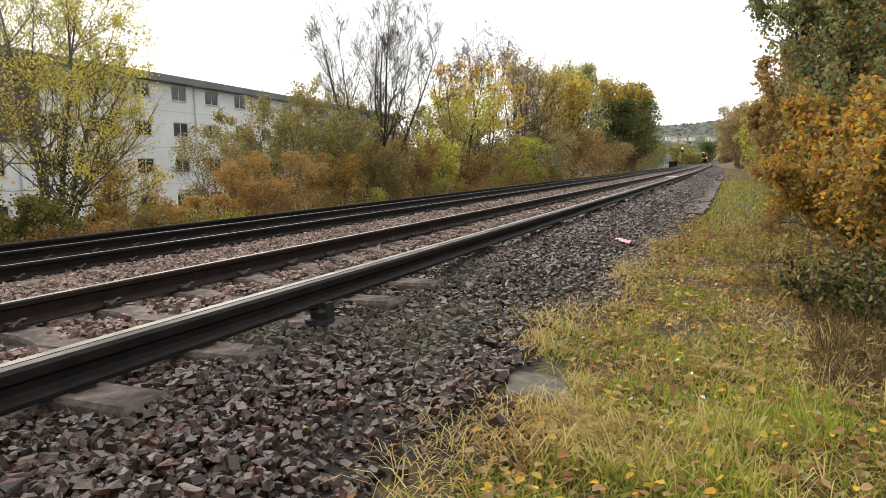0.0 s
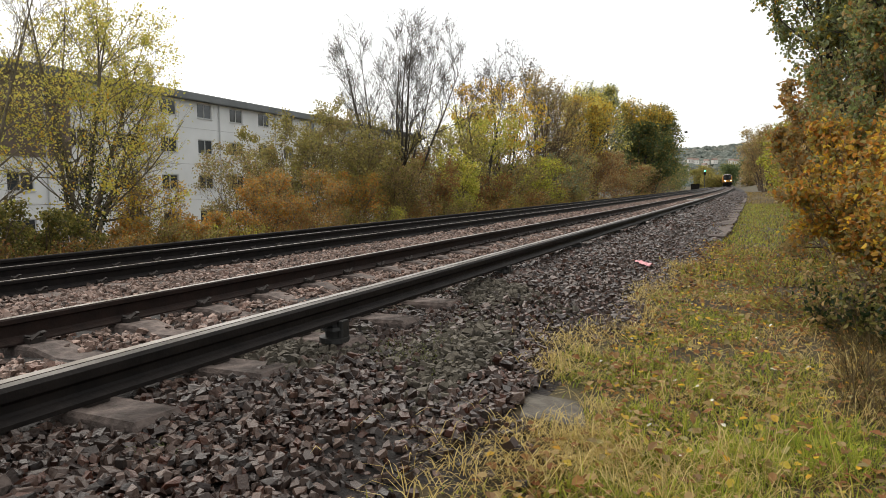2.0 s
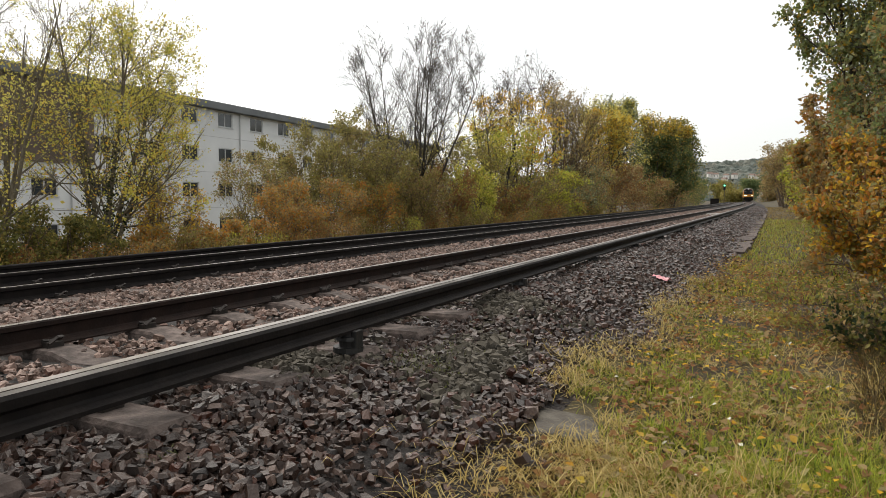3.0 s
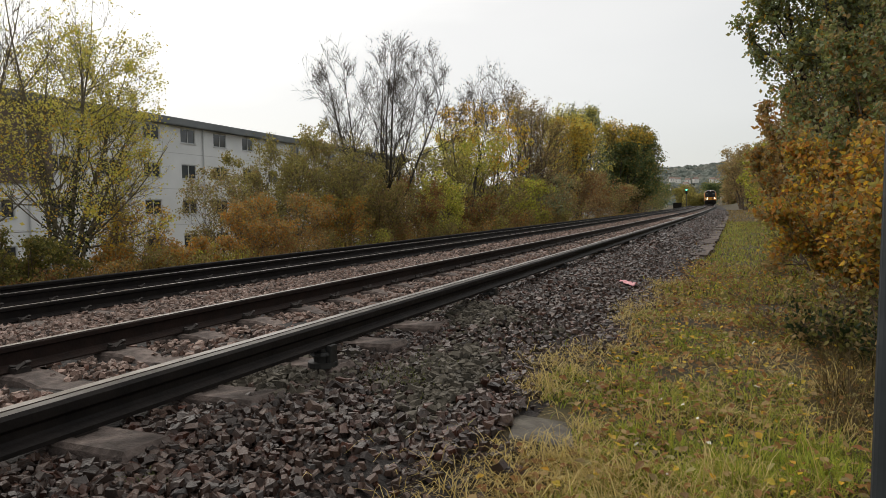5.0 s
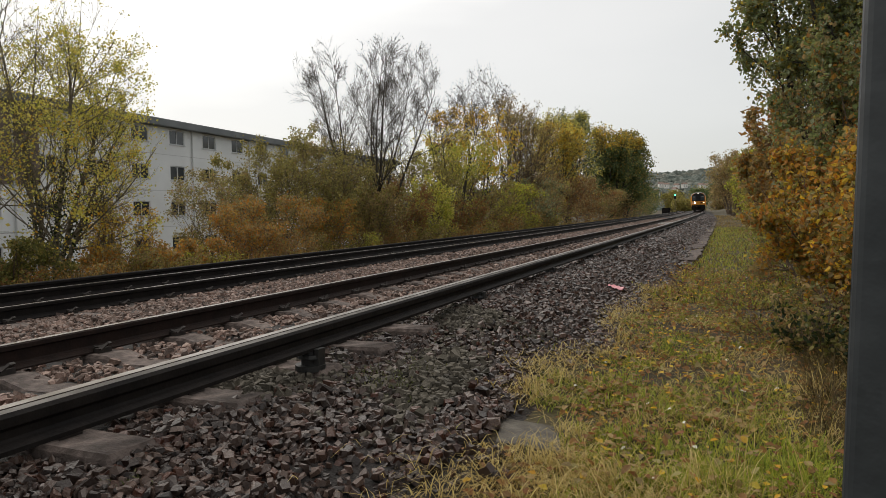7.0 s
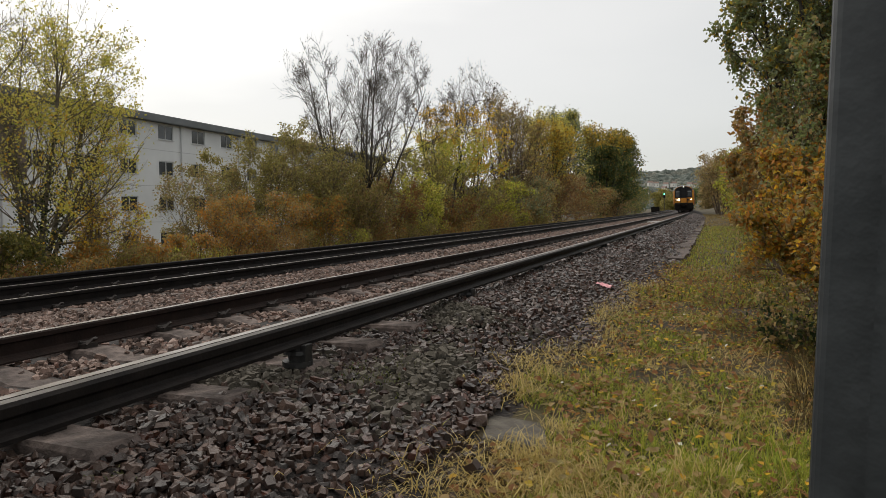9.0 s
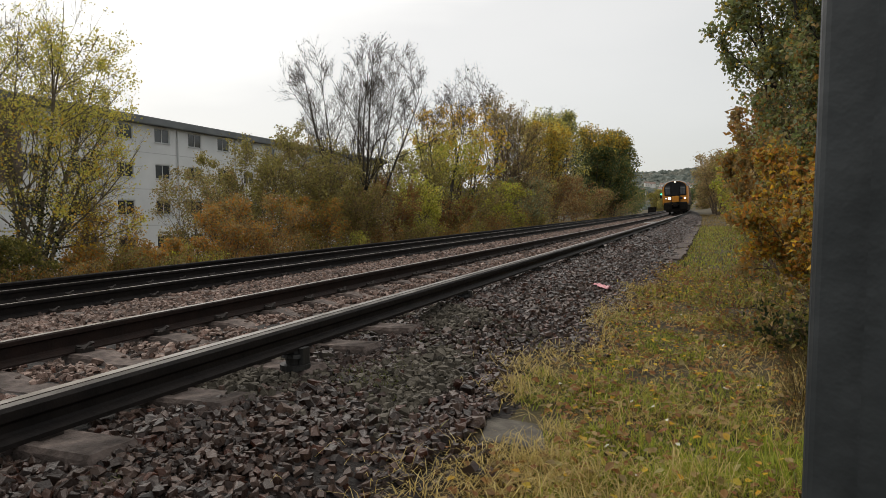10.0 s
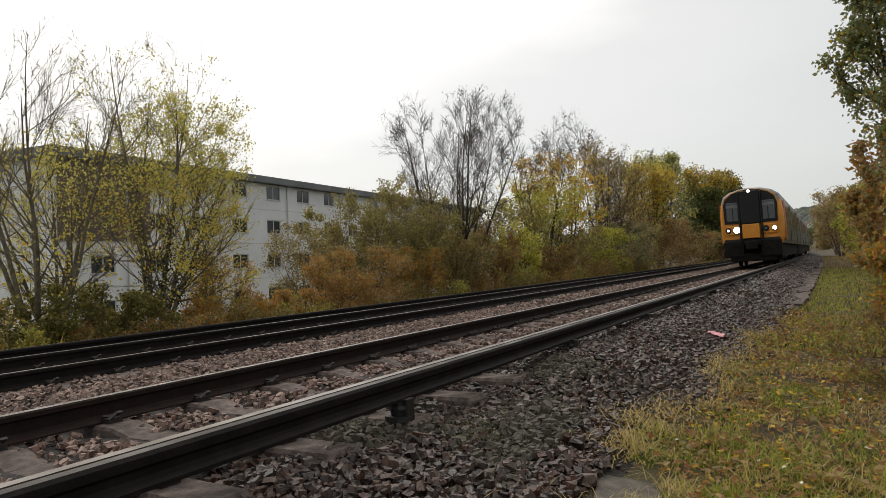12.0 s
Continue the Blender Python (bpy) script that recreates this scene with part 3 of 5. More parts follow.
# ---- ballast stones ----
ICO_V = []
_g = (1 + 5 ** 0.5) / 2
for _a, _b in ((-1, _g), (1, _g), (-1, -_g), (1, -_g)):
    ICO_V.append((_a, _b, 0))
for _a, _b in ((-1, _g), (1, _g), (-1, -_g), (1, -_g)):
    ICO_V.append((0, _a, _b))
for _a, _b in ((_g, -1), (_g, 1), (-_g, -1), (-_g, 1)):
    ICO_V.append((_a, 0, _b))
ICO_V = np.array(ICO_V) / (1 + _g * _g) ** 0.5
ICO_F = np.array([(0, 11, 5), (0, 5, 1), (0, 1, 7), (0, 7, 10), (0, 10, 11), (1, 5, 9), (5, 11, 4), (11, 10, 2), (10, 7, 6), (7, 1, 8)]
                 + [(3, 9, 4), (3, 4, 2), (3, 2, 6), (3, 6, 8), (3, 8, 9), (4, 9, 5), (2, 4, 11), (6, 2, 10), (8, 6, 7), (9, 8, 1)])


def bend_np(y):
    return -0.5 * BEND * np.square(np.maximum(y, 0))


STONE_F = np.array([(i, (i + 1) % 5, 5 + (i + 1) % 5) for i in range(5)] + [(i, 5 + (i + 1) % 5, 5 + i) for i in range(5)]
                   + [(5, 6, 7), (5, 7, 8), (5, 8, 9), (0, 2, 1), (0, 3, 2), (0, 4, 3)])


def stones(name, label, rng, x, y, z, size, mat):
    """Crushed stone: uneven five-sided lumps with a smaller, slanting top face, lying more or less flat."""
    n = len(x)
    a = np.arange(5) * 2 * np.pi / 5 + rng.uniform(-0.45, 0.45, (n, 5))
    r = rng.uniform(0.72, 1.12, (n, 5))
    k = rng.uniform(0.6, 0.98, (n, 5))
    low = np.stack([r * np.cos(a), r * np.sin(a), rng.uniform(-0.9, -0.25, (n, 5))], -1)
    top = np.stack([r * k * np.cos(a) + rng.uniform(-0.2, 0.2, (n, 1)), r * k * np.sin(a), rng.uniform(0.25, 1.0, (n, 5))], -1)
    v = np.concatenate([low, top], 1) * (size[:, None, None] * rng.uniform([0.85, 0.6, 0.45], [1.35, 0.95, 0.8], (n, 3))[:, None, :])
    tilt, spin, way = rng.normal(0, 0.5, n), rng.uniform(0, 2 * np.pi, n), rng.uniform(0, 2 * np.pi, n)
    ca, sa = np.cos(spin)[:, None], np.sin(spin)[:, None]
    v[:, :, 0], v[:, :, 1] = v[:, :, 0] * ca - v[:, :, 1] * sa, v[:, :, 0] * sa + v[:, :, 1] * ca
    ct, st = np.cos(tilt)[:, None], np.sin(tilt)[:, None]
    v[:, :, 1], v[:, :, 2] = v[:, :, 1] * ct - v[:, :, 2] * st, v[:, :, 1] * st + v[:, :, 2] * ct
    ca, sa = np.cos(way)[:, None], np.sin(way)[:, None]
    v[:, :, 0], v[:, :, 1] = v[:, :, 0] * ca - v[:, :, 1] * sa, v[:, :, 0] * sa + v[:, :, 1] * ca
    v += np.stack([x + bend_np(y), y, z], -1)[:, None, :]
    f = STONE_F[None] + (np.arange(n) * 10)[:, None, None]
    ob = big_mesh(name, v, f, mat)
    return tagged(ob, label, "ballast", kind="stuff")


def on_sleeper(x, y, centre, spacing, x_lo, x_hi):
    y0, gap = spacing
    d = np.abs((y - y0 + gap / 2) % gap - gap / 2)
    return (d < 0.125) & (x > centre + x_lo) & (x < centre + x_hi)


def near_rail(x, rails, gap=0.085):
    hit = np.zeros(len(x), dtype=bool)
    for r in rails:
        hit |= np.abs(x - r) < gap
    return hit


def build_ballast():
    rng = np.random.default_rng(11)

    def scatter(n, x0, x1, y0, y1):
        return rng.uniform(x0, x1, n), rng.uniform(y0, y1, n)

    S0, F0 = (SLEEPER_START, SLEEPER_GAP), (FAR_START, FAR_GAP)
    # shoulder beside the near track
    xs, ys, zs, ss = [], [], [], []
    for n, y0, y1, lo, hi, lift in ((11000, 0.6, 4.2, 0.016, 0.034, 0.0), (7500, 0.6, 4.2, 0.018, 0.039, 0.020), (26000, 4.2, 14.0, 0.019, 0.037, 0.012), (14000, 14.0, 36.0, 0.03, 0.055, 0.0), (9000, 36.0, 90.0, 0.05, 0.09, 0.0), (9000, -7.0, 0.6, 0.022, 0.042, 0.0)):
        x, y = scatter(n, -2.5, -0.6, y0, y1)
        edge = verge_edge(y) - 0.04 + 0.14 * np.sin(y * 1.9) * np.sin(y * 0.7 + 1)
        keep = (x < edge) | (rng.random(n) < 0.20 * np.exp(-(x - edge) / 0.12))
        keep &= ~(on_sleeper(x, y, NEAR_C, S0, -1.3, 1.12) & (y < 4.9) & (rng.random(n) < np.where(x > -2.2, 0.86, 0.96)))
        keep &= ~((np.abs(x + 0.93) < 0.15) & (np.abs(y - 3.27) < 0.22))
        if lift == 0.020:
            keep &= ~((x > -1.95) & (x < -1.2) & (y > 1.45) & (y < 2.35))
        x, y = x[keep], y[keep]
        xs.append(x), ys.append(y)
        ss.append(rng.uniform(lo, hi, len(x)) * rng.choice([0.7, 1.0, 1.25], len(x), p=[0.3, 0.55, 0.15]))
        zs.append(ground_z(x) + banked(x, y) * 1.25 + lift + rng.uniform(-0.018, 0.022, len(x)) + 0.02 * np.sin(x * 5 + y * 2.2))
    x, y, z, s = (np.concatenate(a) for a in (xs, ys, zs, ss))
    close = y < 5.5
    # pale brake dust and moss lie over the stones below the insulators
    dusty = close & (x < -1.35) & (y > 2.6) & (np.sin(x * 7 + y * 1.7) + np.sin(y * 3.1 - x * 2) + rng.normal(0, 0.7, len(x)) > 0.25)
    clean = close & ~dusty
    stones("ballast_stones", "loose dark grey and brown ballast stones on the shoulder", rng, x[clean], y[clean], z[clean], s[clean], M_STONE)
    stones("ballast_stones", "pale dusty grey-green ballast stones below the conductor rail", rng, x[dusty], y[dusty], z[dusty], s[dusty], M_STONE_DUST)
    stones("ballast_stones", "loose dark ballast stones further along the shoulder", rng, x[~close], y[~close], z[~close], s[~close] * 1.15, M_STONE)
    # dustier stones between and beside the rails
    xs, ys = scatter(38000, -9.6, -2.45, 0.5, 13.0)
    keep = (ys > -0.45 * xs - 1.2)
    keep &= ~(on_sleeper(xs, ys, NEAR_C, S0, -1.3, 1.24) & (rng.random(len(xs)) < 0.985))
    keep &= ~(on_sleeper(xs, ys, FAR_C, F0, -1.24, 1.3) & (rng.random(len(xs)) < 0.85))
    keep &= ~near_rail(xs, (RAIL_A, RAIL_B, RAIL_C, RAIL_D))
    xs, ys = xs[keep], ys[keep]
    zs = ground_z(xs) + rng.uniform(0.0, 0.035, len(xs)) + 0.03 * np.exp(-((xs + 5.4) / 0.8) ** 2)
    s = rng.uniform(0.018, 0.038, len(xs))
    close = (ys < 5.5) & (xs > -4.4)
    stones("ballast_stones", "dusty pinkish brown ballast stones between the rails", rng, xs[close], ys[close], zs[close], s[close], M_STONE_IN)
    stones("ballast_stones", "dusty brown ballast stones round the far track", rng, xs[~close], ys[~close], zs[~close], s[~close] * 1.15, M_STONE_IN)
    xs, ys = scatter(16000, -9.6, -2.45, -7.0, 4.0)
    keep = (ys <= -0.45 * xs - 1.2) | (ys < 0.5)
    keep &= ~(on_sleeper(xs, ys, NEAR_C, S0, -1.3, 1.24) | on_sleeper(xs, ys, FAR_C, F0, -1.24, 1.3))
    keep &= ~near_rail(xs, (RAIL_A, RAIL_B, RAIL_C, RAIL_D))
    xs, ys = xs[keep], ys[keep]
    stones("ballast_stones", "dusty ballast stones between the rails behind the way", rng, xs, ys, ground_z(xs) + rng.uniform(0.0, 0.035, len(xs)), rng.uniform(0.024, 0.045, len(xs)), M_STONE_IN)
    xs, ys = scatter(30000, -9.6, -2.45, 13.0, 70.0)
    keep = ~(on_sleeper(xs, ys, NEAR_C, S0, -1.3, 1.24) & (rng.random(len(xs)) < 0.9))
    keep &= ~near_rail(xs, (RAIL_A, RAIL_B, RAIL_C, RAIL_D))
    xs, ys = xs[keep], ys[keep]
    zs = ground_z(xs) + rng.uniform(0.0, 0.03, len(xs)) + 0.03 * np.exp(-((xs + 5.4) / 0.8) ** 2)
    stones("ballast_stones", "dusty ballast stones between the rails further along", rng, xs, ys, zs, rng.uniform(0.04, 0.066, len(xs)), M_STONE_IN)


build_ballast()


def lay_loose_stones():
    """The nearest top stones of the shoulder, each a piece of its own on the ground."""
    rng = np.random.default_rng(23)
    shapes = []
    for i in range(14):
        o = stones("stone", "", rng, np.zeros(1), np.zeros(1), np.zeros(1), np.array([1.0]), M_STONE_PIECE)
        shapes.append(o.data)
        bpy.data.objects.remove(o)
    for i in range(290):
        x, y = rng.uniform(-1.95, -1.2), rng.uniform(1.45, 2.35)
        o = new("stone", shapes[i % 14])
        o.parent = GROUND
        k = rng.uniform(0.014, 0.031)
        o.matrix_basis = pose(x, y, float(ground_z(x)) + 0.022 + rng.uniform(-0.01, 0.022), 0, 0, rng.uniform(0, 360)) @ Matrix.Diagonal((k, k, k, 1))


lay_loose_stones()

# ---- plants ----
BARK = material("grey_bark", [(0.03, 0.025, 0.02), (0.075, 0.064, 0.05)], 0.9, 12, bump=0.4, bump_scale=50)
BARK_MID = material("pale_bark", [(0.09, 0.075, 0.05), (0.19, 0.16, 0.11)], 0.9, 12, bump=0.4, bump_scale=50)
BARK_BROWN = material("brown_twig", [(0.09, 0.062, 0.042), (0.17, 0.125, 0.085)], 0.9, 12)


def leaf_material(name, colors):
    mid = colors[len(colors) // 2]
    return material(name, [mid, mid], 0.55, 3.0, per_island=1.0, island_colors=colors, translucent=0.5, spec=0.3)


L_YELLOW = leaf_material("yellow_leaf", [(0.64, 0.56, 0.12), (0.78, 0.68, 0.18), (0.50, 0.50, 0.12), (0.70, 0.53, 0.10), (0.56, 0.57, 0.17)])
L_GOLD = leaf_material("golden_leaf", [(0.7788, 0.4484, 0.0354), (0.6136, 0.3186, 0.0354), (0.531, 0.4248, 0.0649), (0.826, 0.531, 0.059), (0.4012, 0.354, 0.0649)])
L_ORANGE = leaf_material("orange_leaf", [(0.4439, 0.1725, 0.0345), (0.5716, 0.2702, 0.05175), (0.3174, 0.1323, 0.0345), (0.5232, 0.3174, 0.06325), (0.2645, 0.2012, 0.05175), (0.4128, 0.2242, 0.05175)])
L_RUST = leaf_material("rust_leaf", [(0.300, 0.120, 0.045), (0.227, 0.110, 0.041), (0.370, 0.190, 0.065), (0.180, 0.105, 0.043)])
L_GREEN = leaf_material("dark_green_leaf", [(0.067, 0.113, 0.038), (0.105, 0.149, 0.053), (0.149, 0.179, 0.067), (0.083, 0.128, 0.060), (0.209, 0.194, 0.045)])
L_OLIVE = leaf_material("olive_leaf", [(0.243, 0.2341, 0.06048), (0.3461, 0.3058, 0.08064), (0.1814, 0.1725, 0.06048), (0.2845, 0.2027, 0.06048), (0.4054, 0.3461, 0.08064)])
L_BRIGHT = leaf_material("yellow_green_leaf", [(0.3888, 0.4272, 0.0588), (0.5256, 0.5052, 0.078), (0.2928, 0.3504, 0.0588), (0.5832, 0.4668, 0.0588)])
L_SILVER = leaf_material("grey_green_leaf", [(0.22, 0.26, 0.14), (0.35, 0.38, 0.23), (0.15, 0.185, 0.09), (0.29, 0.275, 0.125), (0.12, 0.15, 0.06)])
L_BROWN = leaf_material("dull_brown_leaf", [(0.336, 0.234, 0.102), (0.444, 0.306, 0.132), (0.24, 0.18, 0.084), (0.384, 0.342, 0.132)])
L_LEAF = leaf_material("mid_green_leaf", [(0.16, 0.22, 0.065), (0.23, 0.28, 0.10), (0.30, 0.31, 0.11), (0.17, 0.22, 0.09), (0.36, 0.32, 0.09)])
L_HAW = leaf_material("grey_olive_leaf", [(0.22, 0.20, 0.085), (0.42, 0.37, 0.15), (0.12, 0.10, 0.045), (0.48, 0.38, 0.13), (0.30, 0.29, 0.09), (0.09, 0.08, 0.04)])
L_DARK = leaf_material("dark_olive_leaf", [(0.10, 0.11, 0.03), (0.15, 0.15, 0.04), (0.20, 0.175, 0.045), (0.075, 0.085, 0.026)])
L_ASH = leaf_material("dry_seed_bunch", [(0.06, 0.045, 0.03), (0.10, 0.075, 0.05), (0.15, 0.115, 0.07)])
L_IVY = leaf_material("ivy_leaf", [(0.020, 0.035, 0.012), (0.030, 0.050, 0.018), (0.045, 0.055, 0.020)])


def unit(v):
    return v / (np.linalg.norm(v, axis=-1, keepdims=True) + 1e-9)


def grow(rng, start, way, length, radius, steps, wobble, rise, tip=0.25):
    """Polylines for many branches at once."""
    p = [start]
    d = unit(way)
    for _ in range(steps):
        d = unit(d + rng.normal(0, wobble, d.shape) + np.array([0, 0, rise]))
        p.append(p[-1] + d * (length / steps)[:, None])
    pts = np.stack(p, 1)
    rad = radius[:, None] * np.linspace(1, tip, steps + 1)[None]
    return pts, rad


def side_shoots(rng, pts, rad, count, angle, len_of, lo=0.25, thin=0.6):
    """Start, way, length and radius of shoots along the given branches."""
    n, k, _ = pts.shape
    who = np.repeat(np.arange(n), count)
    at = rng.uniform(lo, 1.0, len(who)) * (k - 1)
    i = np.minimum(at.astype(int), k - 2)
    f = (at - i)[:, None]
    a, b = pts[who, i], pts[who, i + 1]
    d = unit(b - a)
    side = unit(np.cross(d, rng.normal(size=d.shape)))
    ang = np.radians(rng.normal(angle, angle * 0.25, len(who)))[:, None]
    way = d * np.cos(ang) + side * np.sin(ang)
    total = np.linalg.norm(np.diff(pts, axis=1), axis=-1).sum(1)[who]
    length = total * len_of * rng.uniform(0.6, 1.25, len(who)) * (1.15 - 0.55 * at / (k - 1))
    r = (rad[who, i] * (1 - f[:, 0]) + rad[who, i + 1] * f[:, 0]) * thin
    return a * (1 - f) + b * f, way, length, r


def tubes(pts, rad, sides):
    n, k, _ = pts.shape
    d = np.gradient(pts, axis=1)
    d = unit(d)
    ref = np.where(np.abs(d[..., 2:3]) > 0.9, np.array([1.0, 0, 0]), np.array([0, 0, 1.0]))
    u = unit(np.cross(d, ref))
    w = np.cross(d, u)
    a = np.arange(sides) * 2 * np.pi / sides
    v = pts[:, :, None] + rad[:, :, None, None] * (u[:, :, None] * np.cos(a)[:, None] + w[:, :, None] * np.sin(a)[:, None])
    base = (np.arange(n) * k * sides)[:, None, None] + (np.arange(k - 1) * sides)[None, :, None]
    i = np.arange(sides)
    j = (i + 1) % sides
    q0, q1 = base + i, base + j
    t1 = np.stack([q0, q1, q1 + sides], -1).reshape(-1, 3)
    t2 = np.stack([q0, q1 + sides, q0 + sides], -1).reshape(-1, 3)
    return v.reshape(-1, 3), np.concatenate([t1, t2])


def leaf_cloud(rng, p, size, droop=0.2, rounded=False):
    """Small folded leaves at the given places."""
    n = len(p)
    way = unit(rng.normal(size=(n, 3)) + np.array([0, 0, -droop]))
    side = unit(np.cross(way, rng.normal(size=(n, 3))))
    up = np.cross(way, side)
    s = (size * rng.uniform(0.65, 1.3, n))[:, None]
    fold = s * rng.uniform(0.05, 0.3, (n, 1))
    if rounded:
        v = np.stack([p, p + way * s * 0.28 + side * s * 0.30 + up * fold, p + way * s * 0.68 + side * s * 0.27 + up * fold, p + way * s - up * fold * 0.4, p + way * s * 0.68 - side * s * 0.27 + up * fold, p + way * s * 0.28 - side * s * 0.30 + up * fold], 1).reshape(-1, 3)
        o = np.arange(n) * 6
        return v, np.concatenate([np.stack([o, o + k, o + k + 1], -1) for k in (1, 2, 3, 4)])
    a = p
    b = p + way * s * 0.5 + side * s * 0.36 + up * fold
    c = p + way * s
    d = p + way * s * 0.5 - side * s * 0.36 + up * fold
    v = np.stack([a, b, c, d], 1).reshape(-1, 3)
    o = np.arange(n) * 4
    f = np.concatenate([np.stack([o, o + 1, o + 2], -1), np.stack([o, o + 2, o + 3], -1)])
    return v, f


def join(meshes):
    vs, fs, o = [], [], 0
    for v, f in meshes:
        vs.append(v)
        fs.append(f + o)
        o += len(v)
    return np.concatenate(vs), np.concatenate(fs)


def along(rng, pts, n, spread):
    who = rng.integers(0, len(pts), n)
    k = pts.shape[1]
    at = rng.uniform(0.15, 1.0, n) * (k - 1)
    i = np.minimum(at.astype(int), k - 2)
    f = (at - i)[:, None]
    return pts[who, i] * (1 - f) + pts[who, i + 1] * f + rng.normal(0, spread, (n, 3))


def plant(name, label, category, x, y, height, width, seed, stems=3, lean=18.0, leaves=((2000, 0.09, L_YELLOW, 0.0, 1.0),), bark=BARK, trunk=0.10,
          shoots=(9, 7, 5), lengths=(0.42, 0.42, 0.45), angles=(42, 40, 45), base=None, bare=0.3, twig=0.006, rise=0.10, group="", wobble=1.0, ivy=0):
    """A tree or shrub: stems that fork three times, twigs, and leaves on the outer wood. leaves: (count, size, material, from and to height)."""
    rng = np.random.default_rng(seed)
    z = float(ground_z(x)) - 0.05 if base is None else base
    t = thing(name, label, category, group, at=pose(x + bend(y), y, z))
    mid = height * (0.5 + 0.5 * min(0.35, bare * 0.7))

    def within(p, slack=0.14):
        """Shortens branches whose tips would leave the crown's rounded outline."""
        first, reach = p[:, :1], np.ones(len(p))
        loose = rng.uniform(1 - slack, 1 + slack * 0.4, len(p))
        done = np.zeros(len(p), dtype=bool)
        for k in np.linspace(1.0, 0.16, 13):
            tip = first[:, 0] + k * (p[:, -1] - first[:, 0])
            half = np.where(tip[:, 2] > mid, height - mid, mid * 1.15)
            inside = (np.hypot(tip[:, 0], tip[:, 1]) / (width * 0.5)) ** 2.3 + (np.abs(tip[:, 2] - mid) / half) ** 2.3 < loose ** 2.3
            reach = np.where(done, reach, k)
            done |= inside
        return first + (p - first) * reach[:, None, None]

    az = rng.uniform(0, 2 * np.pi) + np.arange(stems) * 2 * np.pi / stems + rng.normal(0, 0.3, stems)
    ln = np.radians(np.abs(rng.normal(lean, lean * 0.35, stems))) if stems > 1 else np.array([0.03])
    spread = max(1.0, width / height)
    way = np.stack([np.sin(ln) * np.cos(az) * spread, np.sin(ln) * np.sin(az) * spread, np.cos(ln)], -1)
    start = np.stack([0.12 * np.cos(az), 0.12 * np.sin(az), np.zeros(stems)], -1) * (stems > 1)
    length = height * rng.uniform(0.72, 1.1, stems) * spread ** 0.5
    p0, r0 = grow(rng, start, way, length, np.full(stems, trunk) * rng.uniform(0.75, 1.1, stems), 9, 0.05 * wobble, rise * 0.4, 0.10)
    p0 = within(p0)
    s1 = side_shoots(rng, p0, r0, shoots[0], angles[0], lengths[0], bare, 0.5)
    p1, r1 = grow(rng, s1[0], s1[1], s1[2], np.maximum(s1[3], twig * 1.5), 5, 0.09 * wobble, rise)
    p1 = within(p1)
    s2 = side_shoots(rng, p1, r1, shoots[1], angles[1], lengths[1], 0.2, 0.6)
    p2, r2 = grow(rng, s2[0], s2[1], s2[2], np.clip(s2[3], twig, twig * 2), 2, 0.12 * wobble, rise)
    p2 = within(p2)
    s3 = side_shoots(rng, p2, r2, shoots[2], angles[2], lengths[2], 0.2, 0.6)
    p3, r3 = grow(rng, s3[0], s3[1], s3[2], np.full(len(s3[3]), twig * 0.8), 1, 0.12 * wobble, rise)
    p3 = within(p3, 0.2)
    v, f = tubes(p0, r0, 7)
    big_mesh("trunk", v, f, bark, t, smooth=True)
    v, f = join([tubes(p1, r1, 4), tubes(p2, r2, 3), tubes(p3, r3, 3)])
    tagged(big_mesh("branchwork", v, f, bark, t), kind="stuff")
    if ivy:
        p = along(rng, p0, ivy * 3, 0.07)
        p = p[p[:, 2] < height * rng.uniform(0.25, 0.55, len(p))][:ivy]
        v, f = leaf_cloud(rng, p, 0.06)
        big_mesh("ivy", v, f, L_IVY, t)
    for count, size, mat, lo, hi in leaves:
        p = along(rng, p3, int(count * 1.6), 0.05 + 0.0028 * max(0.0, (x * x + y * y) ** 0.5 - 12))
        q = p[:, 2] / height
        # leaves keep to clumps, so that the outline stays uneven
        n = len(p)
        cell = np.floor(p / max(0.35, width * 0.11)).astype(int)
        keyed = np.sin(cell[:, 0] * 12.9 + cell[:, 1] * 78.2 + cell[:, 2] * 37.7 + seed) * 43758.5
        dense = keyed - np.floor(keyed)
        keep = (q >= lo) & (q <= hi) & (rng.random(n) < 0.25 + 0.9 * dense)
        p = p[keep][:count]
        if len(p):
            v, f = leaf_cloud(rng, p, size, rounded=x > 0 and y < 9.5)
            big_mesh("crown", v, f, mat, t)
    return t


# the row beyond the far track
plant("tree", "nearly bare slender tree with few yellow leaves", "tree", -13.2, 7.5, 6.9, 4.6, 63, 6, 15, ((3200, 0.066, L_YELLOW, 0.05, 0.6), (1000, 0.066, L_GOLD, 0.05, 0.45)), shoots=(11, 9, 7), trunk=0.065, twig=0.0043, bark=BARK_MID, angles=(40, 36, 34), lengths=(0.46, 0.48, 0.5), rise=0.11, bare=0.2, wobble=0.8)
plant("tree", "multi-stemmed tree with thinning yellow leaves and ivied trunks", "tree", -13.3, 10.1, 7.1, 4.6, 22, 6, 12, ((13500, 0.054, L_YELLOW, 0.12, 0.75), (4600, 0.05, L_YELLOW, 0.5, 0.93), (3400, 0.055, L_GOLD, 0.08, 0.5), (3600, 0.052, L_BRIGHT, 0.1, 0.8)), shoots=(14, 11, 7), trunk=0.062, bare=0.14, twig=0.0043, bark=BARK_MID, angles=(52, 42, 38), lengths=(0.46, 0.46, 0.48), rise=0.09, wobble=0.8, ivy=1700)
